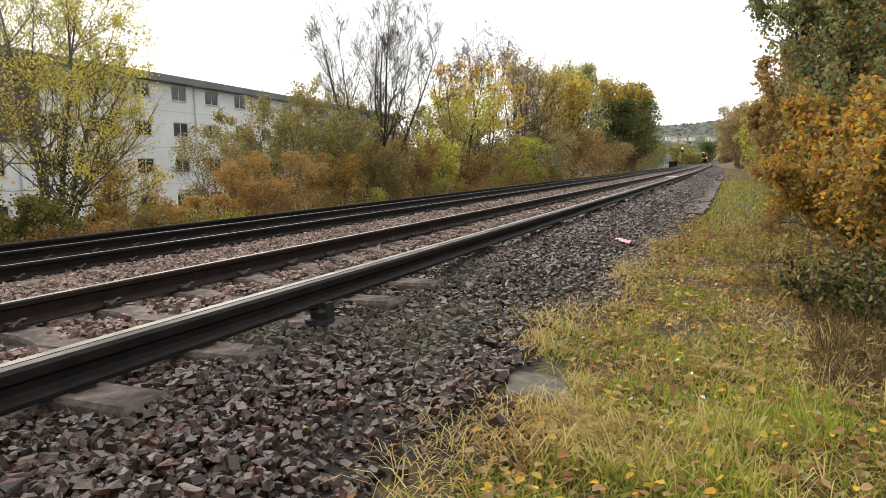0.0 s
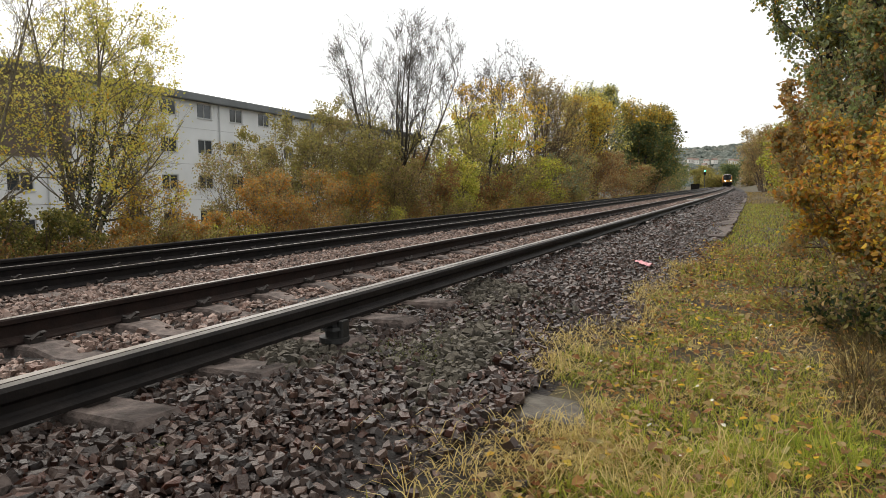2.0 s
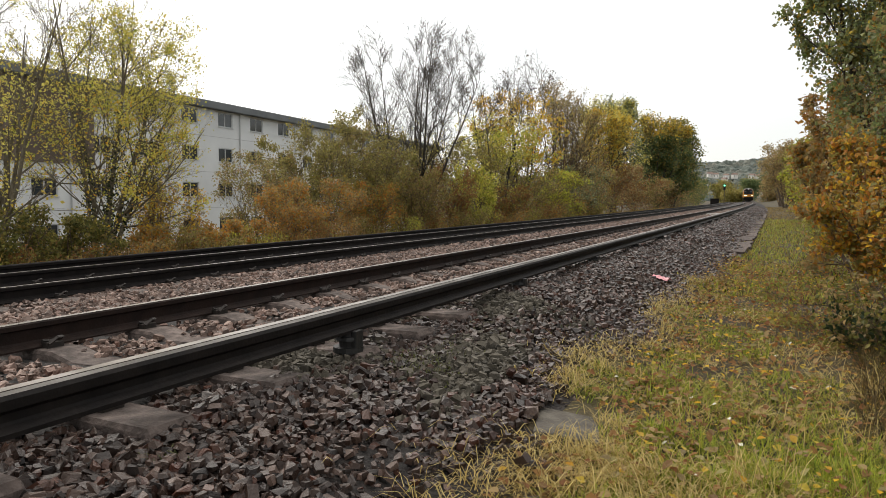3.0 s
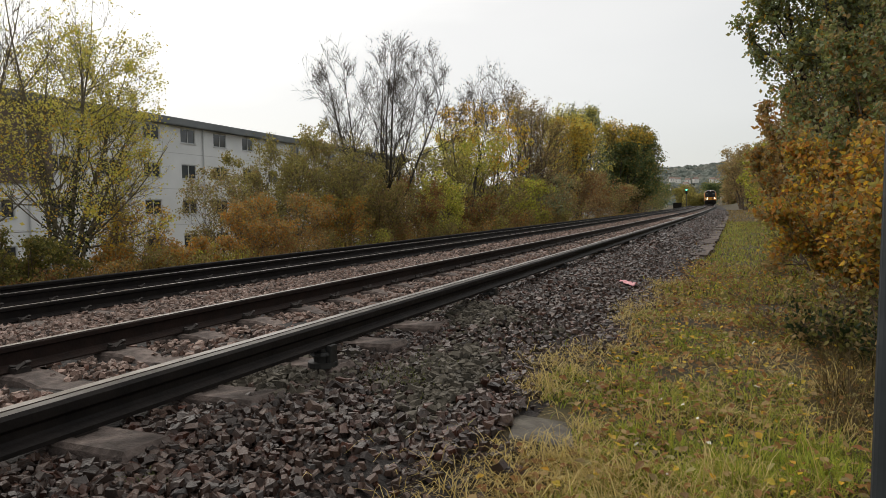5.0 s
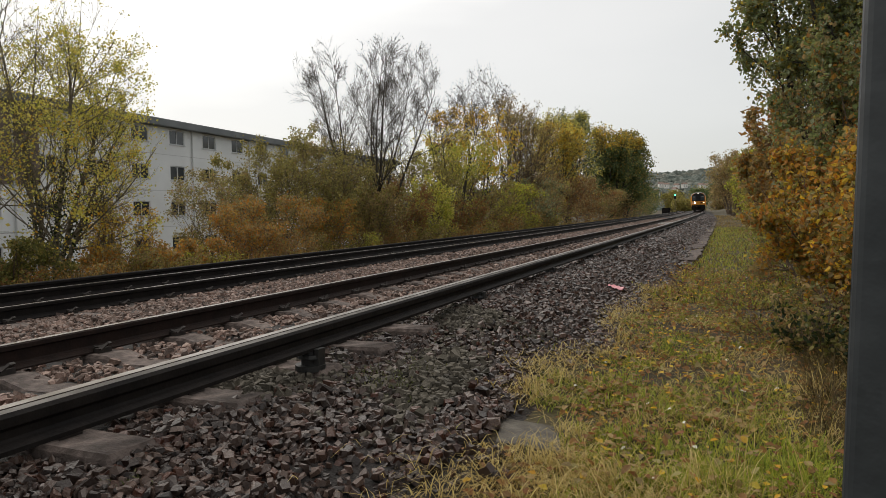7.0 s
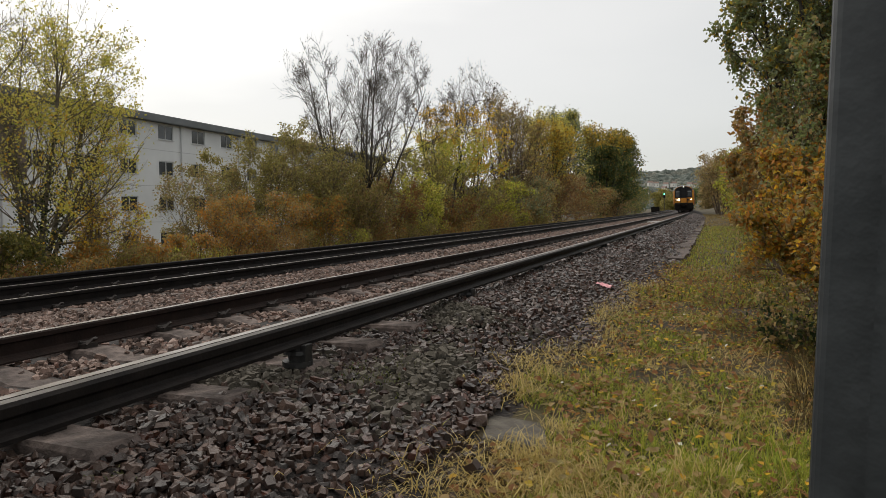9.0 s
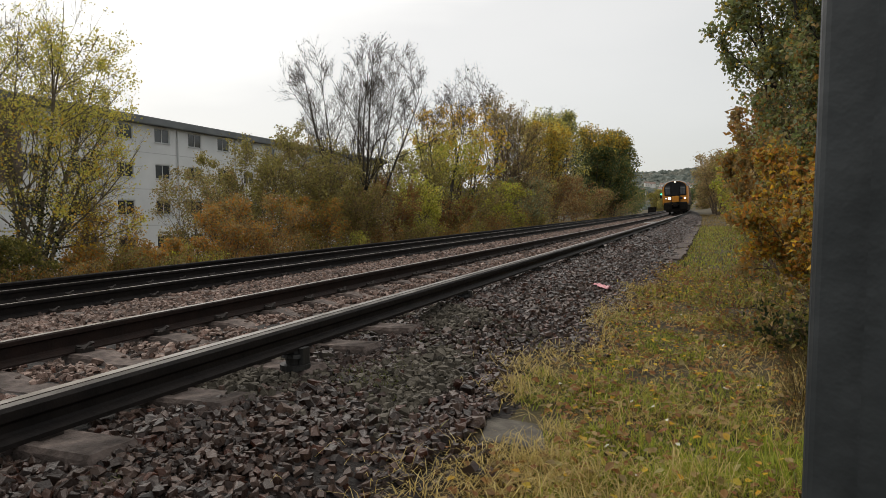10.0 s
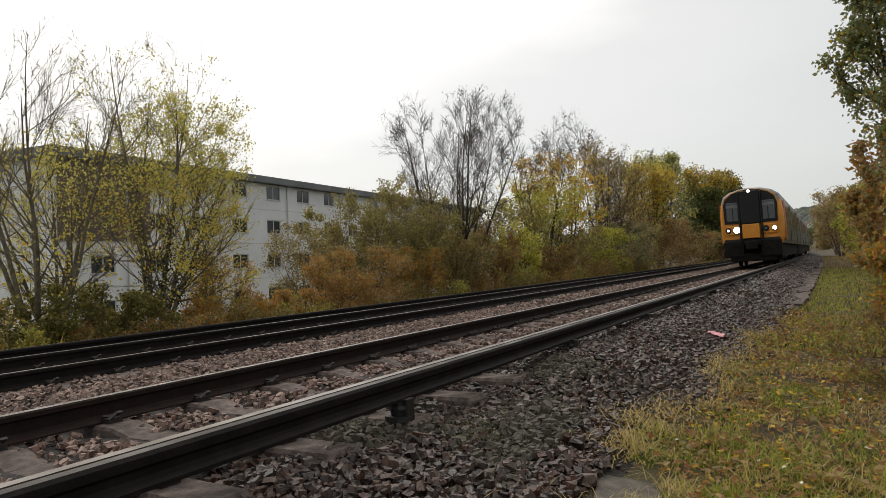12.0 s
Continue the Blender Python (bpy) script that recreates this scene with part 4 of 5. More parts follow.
plant("tree", "yellow-leaved thin tree beside the white building", "tree", -15.2, 8.9, 6.0, 3.2, 32, 4, 11, ((3400, 0.066, L_YELLOW, 0.15, 0.85),), shoots=(10, 9, 6), trunk=0.06, bare=0.2, twig=0.004, angles=(52, 44, 40), lengths=(0.5, 0.48, 0.48), rise=0.06, bark=BARK_MID, wobble=0.8)
plant("tree", "tall bare ash tree with a wide twiggy crown", "tree", -13.5, 24.7, 9.0, 8.4, 81, 8, 21, ((1700, 0.075, L_YELLOW, 0.12, 0.48), (2600, 0.055, L_ASH, 0.5, 1.0)), shoots=(14, 12, 9), trunk=0.08, bare=0.3, twig=0.0064, angles=(40, 38, 36), lengths=(0.38, 0.44, 0.48), rise=0.10, wobble=0.6)
plant("tree", "bare-topped tree with golden leaves below", "tree", -13.6, 37.5, 10.1, 5.6, 24, 6, 13, ((9000, 0.13, L_GOLD, 0.3, 0.74), (9000, 0.12, L_BRIGHT, 0.05, 0.55), (600, 0.1, L_ASH, 0.7, 1)), shoots=(10, 9, 6), trunk=0.08, twig=0.0078, bare=0.2, angles=(44, 40, 38), lengths=(0.48, 0.48, 0.48), rise=0.09, wobble=0.8)
plant("tree", "slim bare-topped tree with yellow leaves", "tree", -13.2, 33.2, 8.6, 4.8, 35, 5, 13, ((5200, 0.11, L_BRIGHT, 0.05, 0.58), (3200, 0.11, L_YELLOW, 0.2, 0.68), (500, 0.09, L_ASH, 0.6, 1)), shoots=(9, 8, 6), trunk=0.07, twig=0.007, bare=0.2, angles=(44, 40, 38), lengths=(0.48, 0.48, 0.48), rise=0.09, wobble=0.8)
plant("tree", "twiggy brown tree with few leaves", "tree", -13.8, 47.0, 10.2, 6.6, 25, 9, 15, ((6500, 0.12, L_BROWN, 0.05, 0.97), (3500, 0.12, L_HAW, 0.02, 0.8)), bark=BARK_BROWN, shoots=(14, 10, 7), trunk=0.09, twig=0.010, bare=0.1, angles=(36, 32, 32), wobble=0.75)
plant("tree", "yellow-leaved tree in the row beyond the track", "tree", -14.0, 58.0, 10.4, 6.6, 26, 8, 14, ((5000, 0.16, L_GOLD, 0.15, 0.85), (5000, 0.16, L_YELLOW, 0.15, 1.0), (3500, 0.16, L_HAW, 0.02, 1.0)), shoots=(12, 9, 5), trunk=0.10, twig=0.011, bare=0.08, wobble=0.75)
plant("tree", "pale silvery willow-like tree", "tree", -14.8, 70.0, 12.2, 7.2, 27, 8, 14, ((8000, 0.18, L_SILVER, 0.1, 1.0), (5000, 0.18, L_YELLOW, 0.1, 0.95)), shoots=(12, 9, 5), trunk=0.11, twig=0.012, bare=0.08, wobble=0.75)
plant("tree", "broad dark green tree with an orange top", "tree", -12.9, 86.0, 12.2, 8.6, 28, 9, 16, ((20000, 0.26, L_GREEN, 0.0, 0.72), (9000, 0.24, L_OLIVE, 0.1, 1.0), (4200, 0.23, L_GOLD, 0.68, 1.0)), shoots=(12, 9, 5), trunk=0.12, bare=0.04, twig=0.014, wobble=0.75)
plant("tree", "olive tree with a drooping crown at the bend", "tree", -12.4, 98.0, 12.4, 8.0, 29, 9, 16, ((12000, 0.26, L_GREEN, 0.0, 0.8), (10000, 0.25, L_OLIVE, 0.1, 1.0)), shoots=(12, 9, 4), trunk=0.12, bare=0.04, twig=0.014, wobble=0.75)

# shrubs along the far side: place, height, width, leaf colours, density
SHRUBS = [
    (-15.6, 7.2, 1.3, 3.0, L_OLIVE, L_GOLD, 0.7, "olive and yellow shrub by the white building"),
    (-12.7, 5.0, 1.8, 2.6, L_GOLD, L_OLIVE, 0.7, "golden autumn shrub beyond the far rail"),
    (-13.6, 3.4, 1.7, 3.0, L_BRIGHT, L_GOLD, 0.8, "yellowing shrub beyond the far rail"),
    (-12.4, 7.4, 1.35, 1.9, L_DARK, L_OLIVE, 1.0, "dense dark olive bush below the trees"),
    (-12.2, 8.6, 1.15, 1.7, L_DARK, L_OLIVE, 1.0, "dark green bush below the trees"),
    (-13.2, 11.6, 1.9, 2.0, L_BROWN, L_GOLD, 0.45, "thin brown shrub before the building"),
    (-12.3, 11.2, 0.85, 2.2, L_ORANGE, L_BROWN, 0.7, "low orange-brown shrub beside the track"),
    (-12.4, 13.0, 0.95, 2.2, L_ORANGE, L_BROWN, 0.7, "low rust and brown shrub beside the track"),
    (-12.3, 15.0, 1.9, 2.2, L_ORANGE, L_BROWN, 0.9, "orange-brown shrub beside the track"),
    (-12.6, 17.0, 2.1, 2.8, L_BROWN, L_ORANGE, 1.0, "dense brown and orange hedge shrub"),
    (-14.8, 16.9, 3.3, 2.6, L_HAW, L_BROWN, 1.1, "thin twiggy hawthorn before the building"),
    (-14.2, 18.6, 4.3, 3.4, L_HAW, L_OLIVE, 2.0, "tall twiggy grey-brown hawthorn"),
    (-13.6, 20.6, 4.6, 3.8, L_HAW, L_OLIVE, 2.1, "tall twiggy olive-brown hawthorn"),
    (-14.2, 22.6, 4.4, 3.8, L_HAW, L_BROWN, 2.0, "tall twiggy brown hawthorn shrub"),
    (-12.4, 19.4, 2.0, 2.6, L_ORANGE, L_OLIVE, 1.0, "orange and olive autumn shrub"),
    (-12.4, 22.4, 2.6, 3.2, L_BROWN, L_OLIVE, 1.2, "brown and olive autumn shrub"),
    (-14.2, 25.4, 4.0, 4.2, L_HAW, L_OLIVE, 1.6, "tall twiggy brown shrub"),
    (-12.4, 25.4, 3.0, 2.6, L_RUST, L_OLIVE, 1.0, "reddish olive shrub beside the track"),
    (-12.3, 27.6, 3.4, 2.0, L_BRIGHT, L_YELLOW, 1.0, "yellow-green shrub beside the track"),
    (-13.6, 30.0, 4.4, 4.2, L_OLIVE, L_HAW, 1.4, "tall olive shrub on the bank"),
    (-12.2, 31.8, 2.2, 2.6, L_RUST, L_OLIVE, 0.9, "reddish shrub beside the track"),
    (-13.0, 35.8, 3.6, 4.4, L_OLIVE, L_BROWN, 1.2, "olive and brown bank shrub"),
    (-12.6, 40.6, 3.2, 4.8, L_BRIGHT, L_OLIVE, 1.2, "yellow-green shrub on the bank"),
    (-12.6, 45.6, 3.6, 5.2, L_SILVER, L_BROWN, 1.2, "grey-green shrub on the bank"),
    (-12.8, 51.0, 4.0, 5.6, L_BROWN, L_OLIVE, 1.2, "green-brown shrub on the bank"),
    (-13.0, 57.0, 4.4, 6.0, L_BROWN, L_RUST, 1.2, "brown bracken-covered shrub on bank"),
    (-13.0, 64.0, 4.6, 6.6, L_BROWN, L_RUST, 1.2, "brown shrub on the bank"),
    (-13.0, 71.0, 4.2, 7.0, L_RUST, L_BROWN, 1.2, "rust-brown shrub on the bank"),
    (-12.6, 78.5, 3.6, 7.0, L_BROWN, L_OLIVE, 1.2, "brown scrub at the foot of the bank"),
    (-12.0, 88.0, 3.0, 7.0, L_BROWN, L_RUST, 1.2, "brown scrub below the green tree"),
    (-13.0, 112.0, 6.0, 9.0, L_GREEN, L_OLIVE, 1.2, "green scrub at the bend"),
    (-14.5, 126.0, 5.4, 10.0, L_OLIVE, L_GREEN, 1.2, "olive scrub at the bend"),
    (-16.0, 142.0, 4.5, 11.0, L_OLIVE, L_BROWN, 1.2, "olive scrub in the distance"),
]
for i, (x, y, h, w, m1, m2, full, label) in enumerate(SHRUBS):
    far = min(2.4, max(1.0, (x * x + y * y) ** 0.5 / 22))
    plant("shrub", label, "shrub", x, y, h * 1.05, w * 1.15, 100 + i, 10, 26, ((int(3600 * full / far ** 0.8), 0.068 * far, m1, 0.0, 1.0), (int(2500 * full / far ** 0.8), 0.068 * far, m2, 0.0, 1.0)),
          bark=BARK_BROWN, trunk=0.022, shoots=(9, 7, 5) if y < 45 else (7, 6, 4), bare=0.04, twig=0.0036 * far, rise=0.07, group="shrubs beyond the track")

# low scrub right behind the far track
for i in range(26):
    y = 4.2 + 1.75 * i
    far = min(2.0, max(1.0, (121 + y * y) ** 0.5 / 22))
    m1, m2 = ((L_OLIVE, L_BROWN), (L_BROWN, L_ORANGE), (L_RUST, L_OLIVE), (L_OLIVE, L_BRIGHT))[(i * 7) % 4]
    plant("shrub", "low tangled scrub behind the far rail", "shrub", -11.5 - 0.25 * (i % 3), y, 0.5 + 0.12 * ((i * 5) % 3) + 0.02 * y, 2.2, 200 + i, 8, 34, ((int(1500 / far), 0.05 * far, m1, 0.0, 1.0), (int(1000 / far), 0.05 * far, m2, 0.0, 1.0)),
          bark=BARK_BROWN, trunk=0.012, shoots=(7, 5, 3), bare=0.03, twig=0.003 * far, rise=0.05, group="low scrub")

# the hedge on the near side
plant("tree", "tall grey-green leafy tree over the path", "tree", 2.0, 10.8, 7.8, 4.1, 41, 9, 11, ((34000, 0.062, L_SILVER, 0.12, 1.0), (30000, 0.062, L_LEAF, 0.08, 1.0), (14000, 0.058, L_OLIVE, 0.15, 0.95), (5000, 0.056, L_GOLD, 0.1, 0.9)), shoots=(14, 10, 6), trunk=0.06, bare=0.2, group="near hedge")
plant("tree", "leafy green hedge tree", "tree", 3.0, 15.0, 7.2, 4.6, 42, 6, 17, ((9000, 0.12, L_LEAF, 0.05, 1.0), (4000, 0.12, L_OLIVE, 0.05, 1.0)), shoots=(10, 8, 5), trunk=0.11, bare=0.08, group="near hedge")
plant("tree", "olive and green hawthorn in the near hedge", "tree", 1.75, 9.9, 3.9, 3.4, 48, 10, 20, ((9000, 0.06, L_LEAF, 0.25, 1.0), (7000, 0.058, L_SILVER, 0.3, 1.0), (6000, 0.058, L_BROWN, 0.1, 0.9), (3000, 0.058, L_ORANGE, 0.0, 0.8)), bark=BARK_BROWN, trunk=0.03, shoots=(10, 8, 5), bare=0.06, twig=0.004, group="near hedge")
plant("shrub", "orange and yellow autumn maple shrub", "shrub", 1.38, 8.4, 2.1, 2.5, 43, 10, 24, ((9000, 0.056, L_ORANGE, 0.05, 1.0), (4200, 0.056, L_GOLD, 0.05, 1.0), (6000, 0.052, L_OLIVE, 0.0, 1.0), (2500, 0.05, L_BROWN, 0.0, 1.0)), bark=BARK_BROWN, trunk=0.025, shoots=(10, 8, 5), bare=0.06, twig=0.0035, group="near hedge")
plant("shrub", "orange autumn shrub beside the grass", "shrub", 1.4, 6.6, 1.95, 1.75, 44, 9, 22, ((5200, 0.052, L_ORANGE, 0.26, 1.0), (1900, 0.055, L_GOLD, 0.26, 1.0), (2800, 0.05, L_OLIVE, 0.15, 1.0), (2200, 0.05, L_BROWN, 0.2, 1.0)), bark=BARK_BROWN, trunk=0.022, shoots=(9, 7, 5), bare=0.14, twig=0.0035, group="near hedge")
plant("shrub", "dark tangled bramble with green and dry stems", "shrub", 0.9, 6.2, 0.75, 1.35, 45, 14, 42, ((1200, 0.040, L_DARK, 0.0, 0.9), (1000, 0.040, L_IVY, 0.0, 0.6), (700, 0.042, L_BROWN, 0.0, 1.0)), bark=BARK_BROWN, trunk=0.010, shoots=(8, 6, 4), bare=0.05, twig=0.0025, group="near hedge")
plant("shrub", "low dark bramble at the foot of the hedge", "shrub", 1.3, 5.6, 0.75, 1.2, 47, 14, 40, ((900, 0.042, L_DARK, 0.0, 0.9), (700, 0.042, L_IVY, 0.0, 0.7), (500, 0.042, L_BROWN, 0.1, 1.0)), bark=BARK_BROWN, trunk=0.010, shoots=(8, 6, 4), bare=0.04, twig=0.0025, group="near hedge")
plant("shrub", "sprawling bramble with arching stems", "shrub", 0.55, 7.0, 0.6, 1.5, 46, 10, 50, ((500, 0.042, L_OLIVE, 0.0, 1.0), (300, 0.042, L_RUST, 0.0, 1.0)), bark=BARK_BROWN, trunk=0.007, shoots=(6, 5, 3), bare=0.05, twig=0.0025, group="near hedge")
NEAR_HEDGE = [(1.2, 12.4, 3.5, 2.5, L_BROWN, L_ORANGE), (1.6, 14.6, 3.4, 2.6, L_BROWN, L_RUST), (1.75, 18.0, 3.8, 3.0, L_BROWN, L_OLIVE), (1.8, 22.0, 3.4, 3.2, L_OLIVE, L_ORANGE),
              (1.95, 27.0, 3.4, 3.6, L_OLIVE, L_ORANGE), (2.1, 33.0, 3.8, 4.0, L_OLIVE, L_BRIGHT), (2.2, 40.0, 4.2, 4.4, L_BRIGHT, L_OLIVE), (2.4, 48.0, 5.0, 5.0, L_BRIGHT, L_OLIVE), (2.7, 58.0, 6.0, 6.0, L_OLIVE, L_BRIGHT), (3.0, 70.0, 6.5, 6.5, L_OLIVE, L_BROWN)]
for i, (x, y, h, w, m1, m2) in enumerate(NEAR_HEDGE):
    far = min(2.2, max(1.0, y / 20))
    plant("shrub", "autumn hedge shrub along the grass verge", "shrub", x, y, h, w, 140 + i, 7, 20, ((int(5200 / far ** 0.5), 0.08 * far, m1, 0.0, 1.0), (int(2600 / far ** 0.5), 0.08 * far, m2, 0.0, 1.0)),
          bark=BARK_BROWN, trunk=0.035, shoots=(8, 7, 4), bare=0.06, twig=0.004 * far, group="near hedge")
plant("tree", "round bare brown tree at the bend", "tree", 1.6, 104.0, 9.5, 8.5, 61, 6, 18, ((6000, 0.25, L_BROWN, 0.0, 1.0),), bark=BARK_BROWN, shoots=(9, 6, 4), bare=0.1, twig=0.014, group="near hedge")
plant("tree", "brown tree further along the line", "tree", 1.5, 122.0, 9.0, 8.5, 62, 6, 18, ((5000, 0.22, L_BROWN, 0.1, 1.0),), bark=BARK_BROWN, shoots=(9, 6, 4), bare=0.1, twig=0.014, group="near hedge")


# ---- grass verge ----
# near-black tones in green and dull grass stand for soil shadow and dead leaves
G_GREEN = leaf_material("green_grass", [(0.15, 0.21, 0.022), (0.29, 0.35, 0.04), (0.42, 0.40, 0.06), (0.04, 0.06, 0.009), (0.50, 0.44, 0.09), (0.09, 0.13, 0.018)])
G_FRESH = leaf_material("fresh_grass", [(0.20, 0.27, 0.024), (0.32, 0.38, 0.04), (0.44, 0.43, 0.06), (0.09, 0.13, 0.014), (0.54, 0.48, 0.10)])
# dry browns, darkened further for the shade in the hollow below the hedge
G_DARK = leaf_material("withered_grass_hedge_shade", [(0.06, 0.045, 0.014), (0.13, 0.085, 0.03), (0.03, 0.022, 0.008), (0.22, 0.15, 0.05), (0.05, 0.055, 0.014)])
G_STRAW = leaf_material("straw_grass", [(0.56, 0.43, 0.15), (0.40, 0.29, 0.09), (0.68, 0.55, 0.23), (0.26, 0.18, 0.06)])
G_OLIVE = leaf_material("dull_grass", [(0.15, 0.10, 0.026), (0.36, 0.24, 0.06), (0.04, 0.03, 0.010), (0.48, 0.33, 0.09), (0.13, 0.06, 0.022), (0.07, 0.065, 0.016)])


G_MOSS = leaf_material("dull_moss", [(0.07, 0.08, 0.025), (0.10, 0.105, 0.04), (0.13, 0.12, 0.05)])


def blades(name, label, rng, x, y, length, lean, mat, width=0.004, lift=0.0):
    off = (np.abs(x + 0.93) > 0.11) | (np.abs(y - 3.24) > 0.20)
    x, y, length = x[off], y[off], length[off]
    n = len(x)
    clump = np.sin(x * 9.1 + 2.0 * np.sin(y * 5.3)) * np.sin(y * 7.7 + 1.7 * np.sin(x * 6.1))
    length = length * (0.85 + 0.5 * clump)
    z = ground_z(x) + lift
    a = rng.uniform(0, 2 * np.pi, n)
    h = np.stack([np.cos(a), np.sin(a), np.zeros(n)], -1)
    s = np.stack([-np.sin(a), np.cos(a), np.zeros(n)], -1) * (width * rng.uniform(0.6, 1.4, n))[:, None]
    up = np.array([0, 0, 1.0])
    th = np.clip(rng.normal(lean, 0.3, n), 0.02, 1.52)[:, None]
    L = length[:, None]
    p = np.stack([x + bend_np(y), y, z], -1)
    m = p + L * 0.5 * (h * np.sin(th * 0.7) + up * np.cos(th * 0.7))
    t = m + L * 0.5 * (h * np.sin(np.minimum(th * 1.35, 1.75)) + up * np.cos(np.minimum(th * 1.35, 1.75)))
    v = np.stack([p - s, p + s, m - s * 0.8, m + s * 0.8, t], 1).reshape(-1, 3)
    o = np.arange(n) * 5
    f = np.concatenate([np.stack([o, o + 1, o + 3], -1), np.stack([o, o + 3, o + 2], -1), np.stack([o + 2, o + 3, o + 4], -1)])
    return tagged(big_mesh(name, v, f, mat), label, "grass", kind="stuff")


def build_grass():
    rng = np.random.default_rng(5)

    def verge(n, y0, y1, x1=1.9, left=0.0):
        y = y0 + (y1 - y0) * rng.random(n) ** 1.5
        x = rng.uniform(-1.25, x1, n)
        edge = verge_edge(y) + left + 0.14 * np.sin(y * 1.9) * np.sin(y * 0.7 + 1)
        keep = (x > edge) | (rng.random(n) < 0.25 * np.exp((x - edge) / 0.10))
        # thinner in the shade of the hedge
        keep &= ~((x > 0.15 + 0.08 * (y - 2)) & (y > 3.9) & (y < 8.0) & (rng.random(n) < 0.72))
        return x[keep], y[keep]

    def patchy(x, y, k, seed, level):
        v = np.array([noise.noise((a * k, b * k, seed)) for a, b in zip(x, y)])
        keep = v + rng.normal(0, 0.12, len(x)) > level
        return x[keep], y[keep]

    x, y = patchy(*verge(95000, 1.6, 9.0), 1.5, 2.0, 0.0)
    blades("grass", "short bright green grass on the verge", rng, x, y, rng.uniform(0.03, 0.10, len(x)), 1.05, G_GREEN, 0.0032)
    x, y = patchy(*verge(36000, 1.6, 9.0), 1.3, 5.0, 0.03)
    blades("grass", "dull yellow-green grass on the verge", rng, x, y, rng.uniform(0.04, 0.12, len(x)), 1.35, G_OLIVE, 0.0034)
    x, y = patchy(*verge(18000, 0.7, 9.0, left=-0.02), 1.6, 8.0, 0.14)
    blades("dry_grass", "flattened straw-coloured dry grass", rng, x, y, rng.uniform(0.08, 0.24, len(x)), 1.38, G_STRAW, 0.0026, 0.016)
    x, y = verge(24000, 9.0, 45.0, 2.4)
    blades("grass", "green grass strip further along the verge", rng, x, y, rng.uniform(0.05, 0.14, len(x)), 0.9, G_GREEN, 0.008)
    x, y = verge(16000, 9.0, 110.0, 2.6)
    blades("grass", "dull grass strip further along the verge", rng, x, y, rng.uniform(0.06, 0.16, len(x)), 0.9, G_OLIVE, 0.010)
    # straw tufts that lie over the edge of the stones
    xs, ys = [], []
    for cx, cy, r, n in ((-1.0, 2.35, 0.16, 220), (-0.85, 2.55, 0.13, 200), (-0.72, 3.4, 0.07, 160), (-0.70, 3.15, 0.07, 140), (-1.05, 4.4, 0.18, 150), (-1.22, 4.35, 0.12, 50), (-1.02, 3.9, 0.12, 130), (-1.0, 4.9, 0.14, 90), (-0.72, 2.85, 0.10, 240), (-0.55, 2.85, 0.16, 300)):
        xs.append(rng.normal(cx, r, n)), ys.append(rng.normal(cy, r, n))
    x, y = np.concatenate(xs), np.concatenate(ys)
    blades("dry_grass", "pale straw tufts lying over the ballast edge", rng, x, y, rng.uniform(0.08, 0.24, len(x)), 1.48, G_STRAW, 0.0018, 0.035)
    # a dry strip along the edge of the stones
    y = rng.uniform(3.6, 11.0, 2600)
    x = verge_edge(y) + 0.14 * np.sin(y * 1.9) * np.sin(y * 0.7 + 1) + rng.normal(-0.06, 0.09, len(y))
    blades("dry_grass", "flattened tan grass along the ballast edge", rng, x, y, rng.uniform(0.05, 0.16, len(x)), 1.45, G_STRAW, 0.0026, 0.03)
    xs, ys = [], []
    for cx, cy, r, n in ((-1.78, 3.35, 0.14, 260), (-1.62, 3.75, 0.12, 160), (-1.62, 4.5, 0.2, 200), (-1.9, 1.7, 0.05, 40), (-1.42, 5.0, 0.2, 120), (-1.25, 1.5, 0.05, 50)):
        xs.append(rng.normal(cx, r, n)), ys.append(rng.normal(cy, r, n))
    x, y = np.concatenate(xs), np.concatenate(ys)
    blades("weeds", "small green weeds among the stones", rng, x, y, rng.uniform(0.012, 0.04, len(x)), 1.0, G_MOSS, 0.004, 0.022)
    # brighter tufts in the foreground
    xs, ys = [], []
    for cx, cy, r, n in ((-0.68, 3.3, 0.08, 260), (-0.62, 3.55, 0.08, 220), (-0.40, 3.0, 0.14, 900), (-0.12, 3.2, 0.16, 1000), (0.12, 3.25, 0.15, 900), (0.32, 3.45, 0.15, 900), (0.05, 3.7, 0.25, 900), (-0.2, 2.8, 0.2, 900), (-0.30, 3.6, 0.12, 300), (-0.62, 5.3, 0.09, 240), (-0.68, 4.75, 0.10, 260), (-0.45, 4.2, 0.14, 260), (-0.5, 2.6, 0.10, 300), (0.0, 2.7, 0.15, 400), (-0.2, 5.8, 0.15, 240)):
        xs.append(rng.normal(cx, r, n)), ys.append(rng.normal(cy, r, n))
    x, y = np.concatenate(xs), np.concatenate(ys)
    blades("grass", "bright green grass tufts on the verge", rng, x, y, rng.uniform(0.05, 0.15, len(x)), 0.75, G_FRESH, 0.0026)
    xs, ys = [], []
    for cx, cy, r, n in ((-0.62, 2.95, 0.12, 260), (-0.05, 3.05, 0.16, 260), (-0.35, 2.7, 0.14, 240), (0.5, 4.0, 0.25, 300), (0.55, 4.9, 0.25, 300)):
        xs.append(rng.normal(cx, r, n)), ys.append(rng.normal(cy, r, n))
    x, y = np.concatenate(xs), np.concatenate(ys)
    blades("dry_grass", "long pale straw stalks in the grass", rng, x, y, rng.uniform(0.14, 0.32, len(x)), 1.15, G_STRAW, 0.0017, 0.02)
    # long grass under the hedge, dark to put the hollow's shade in its colour
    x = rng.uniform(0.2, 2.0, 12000)
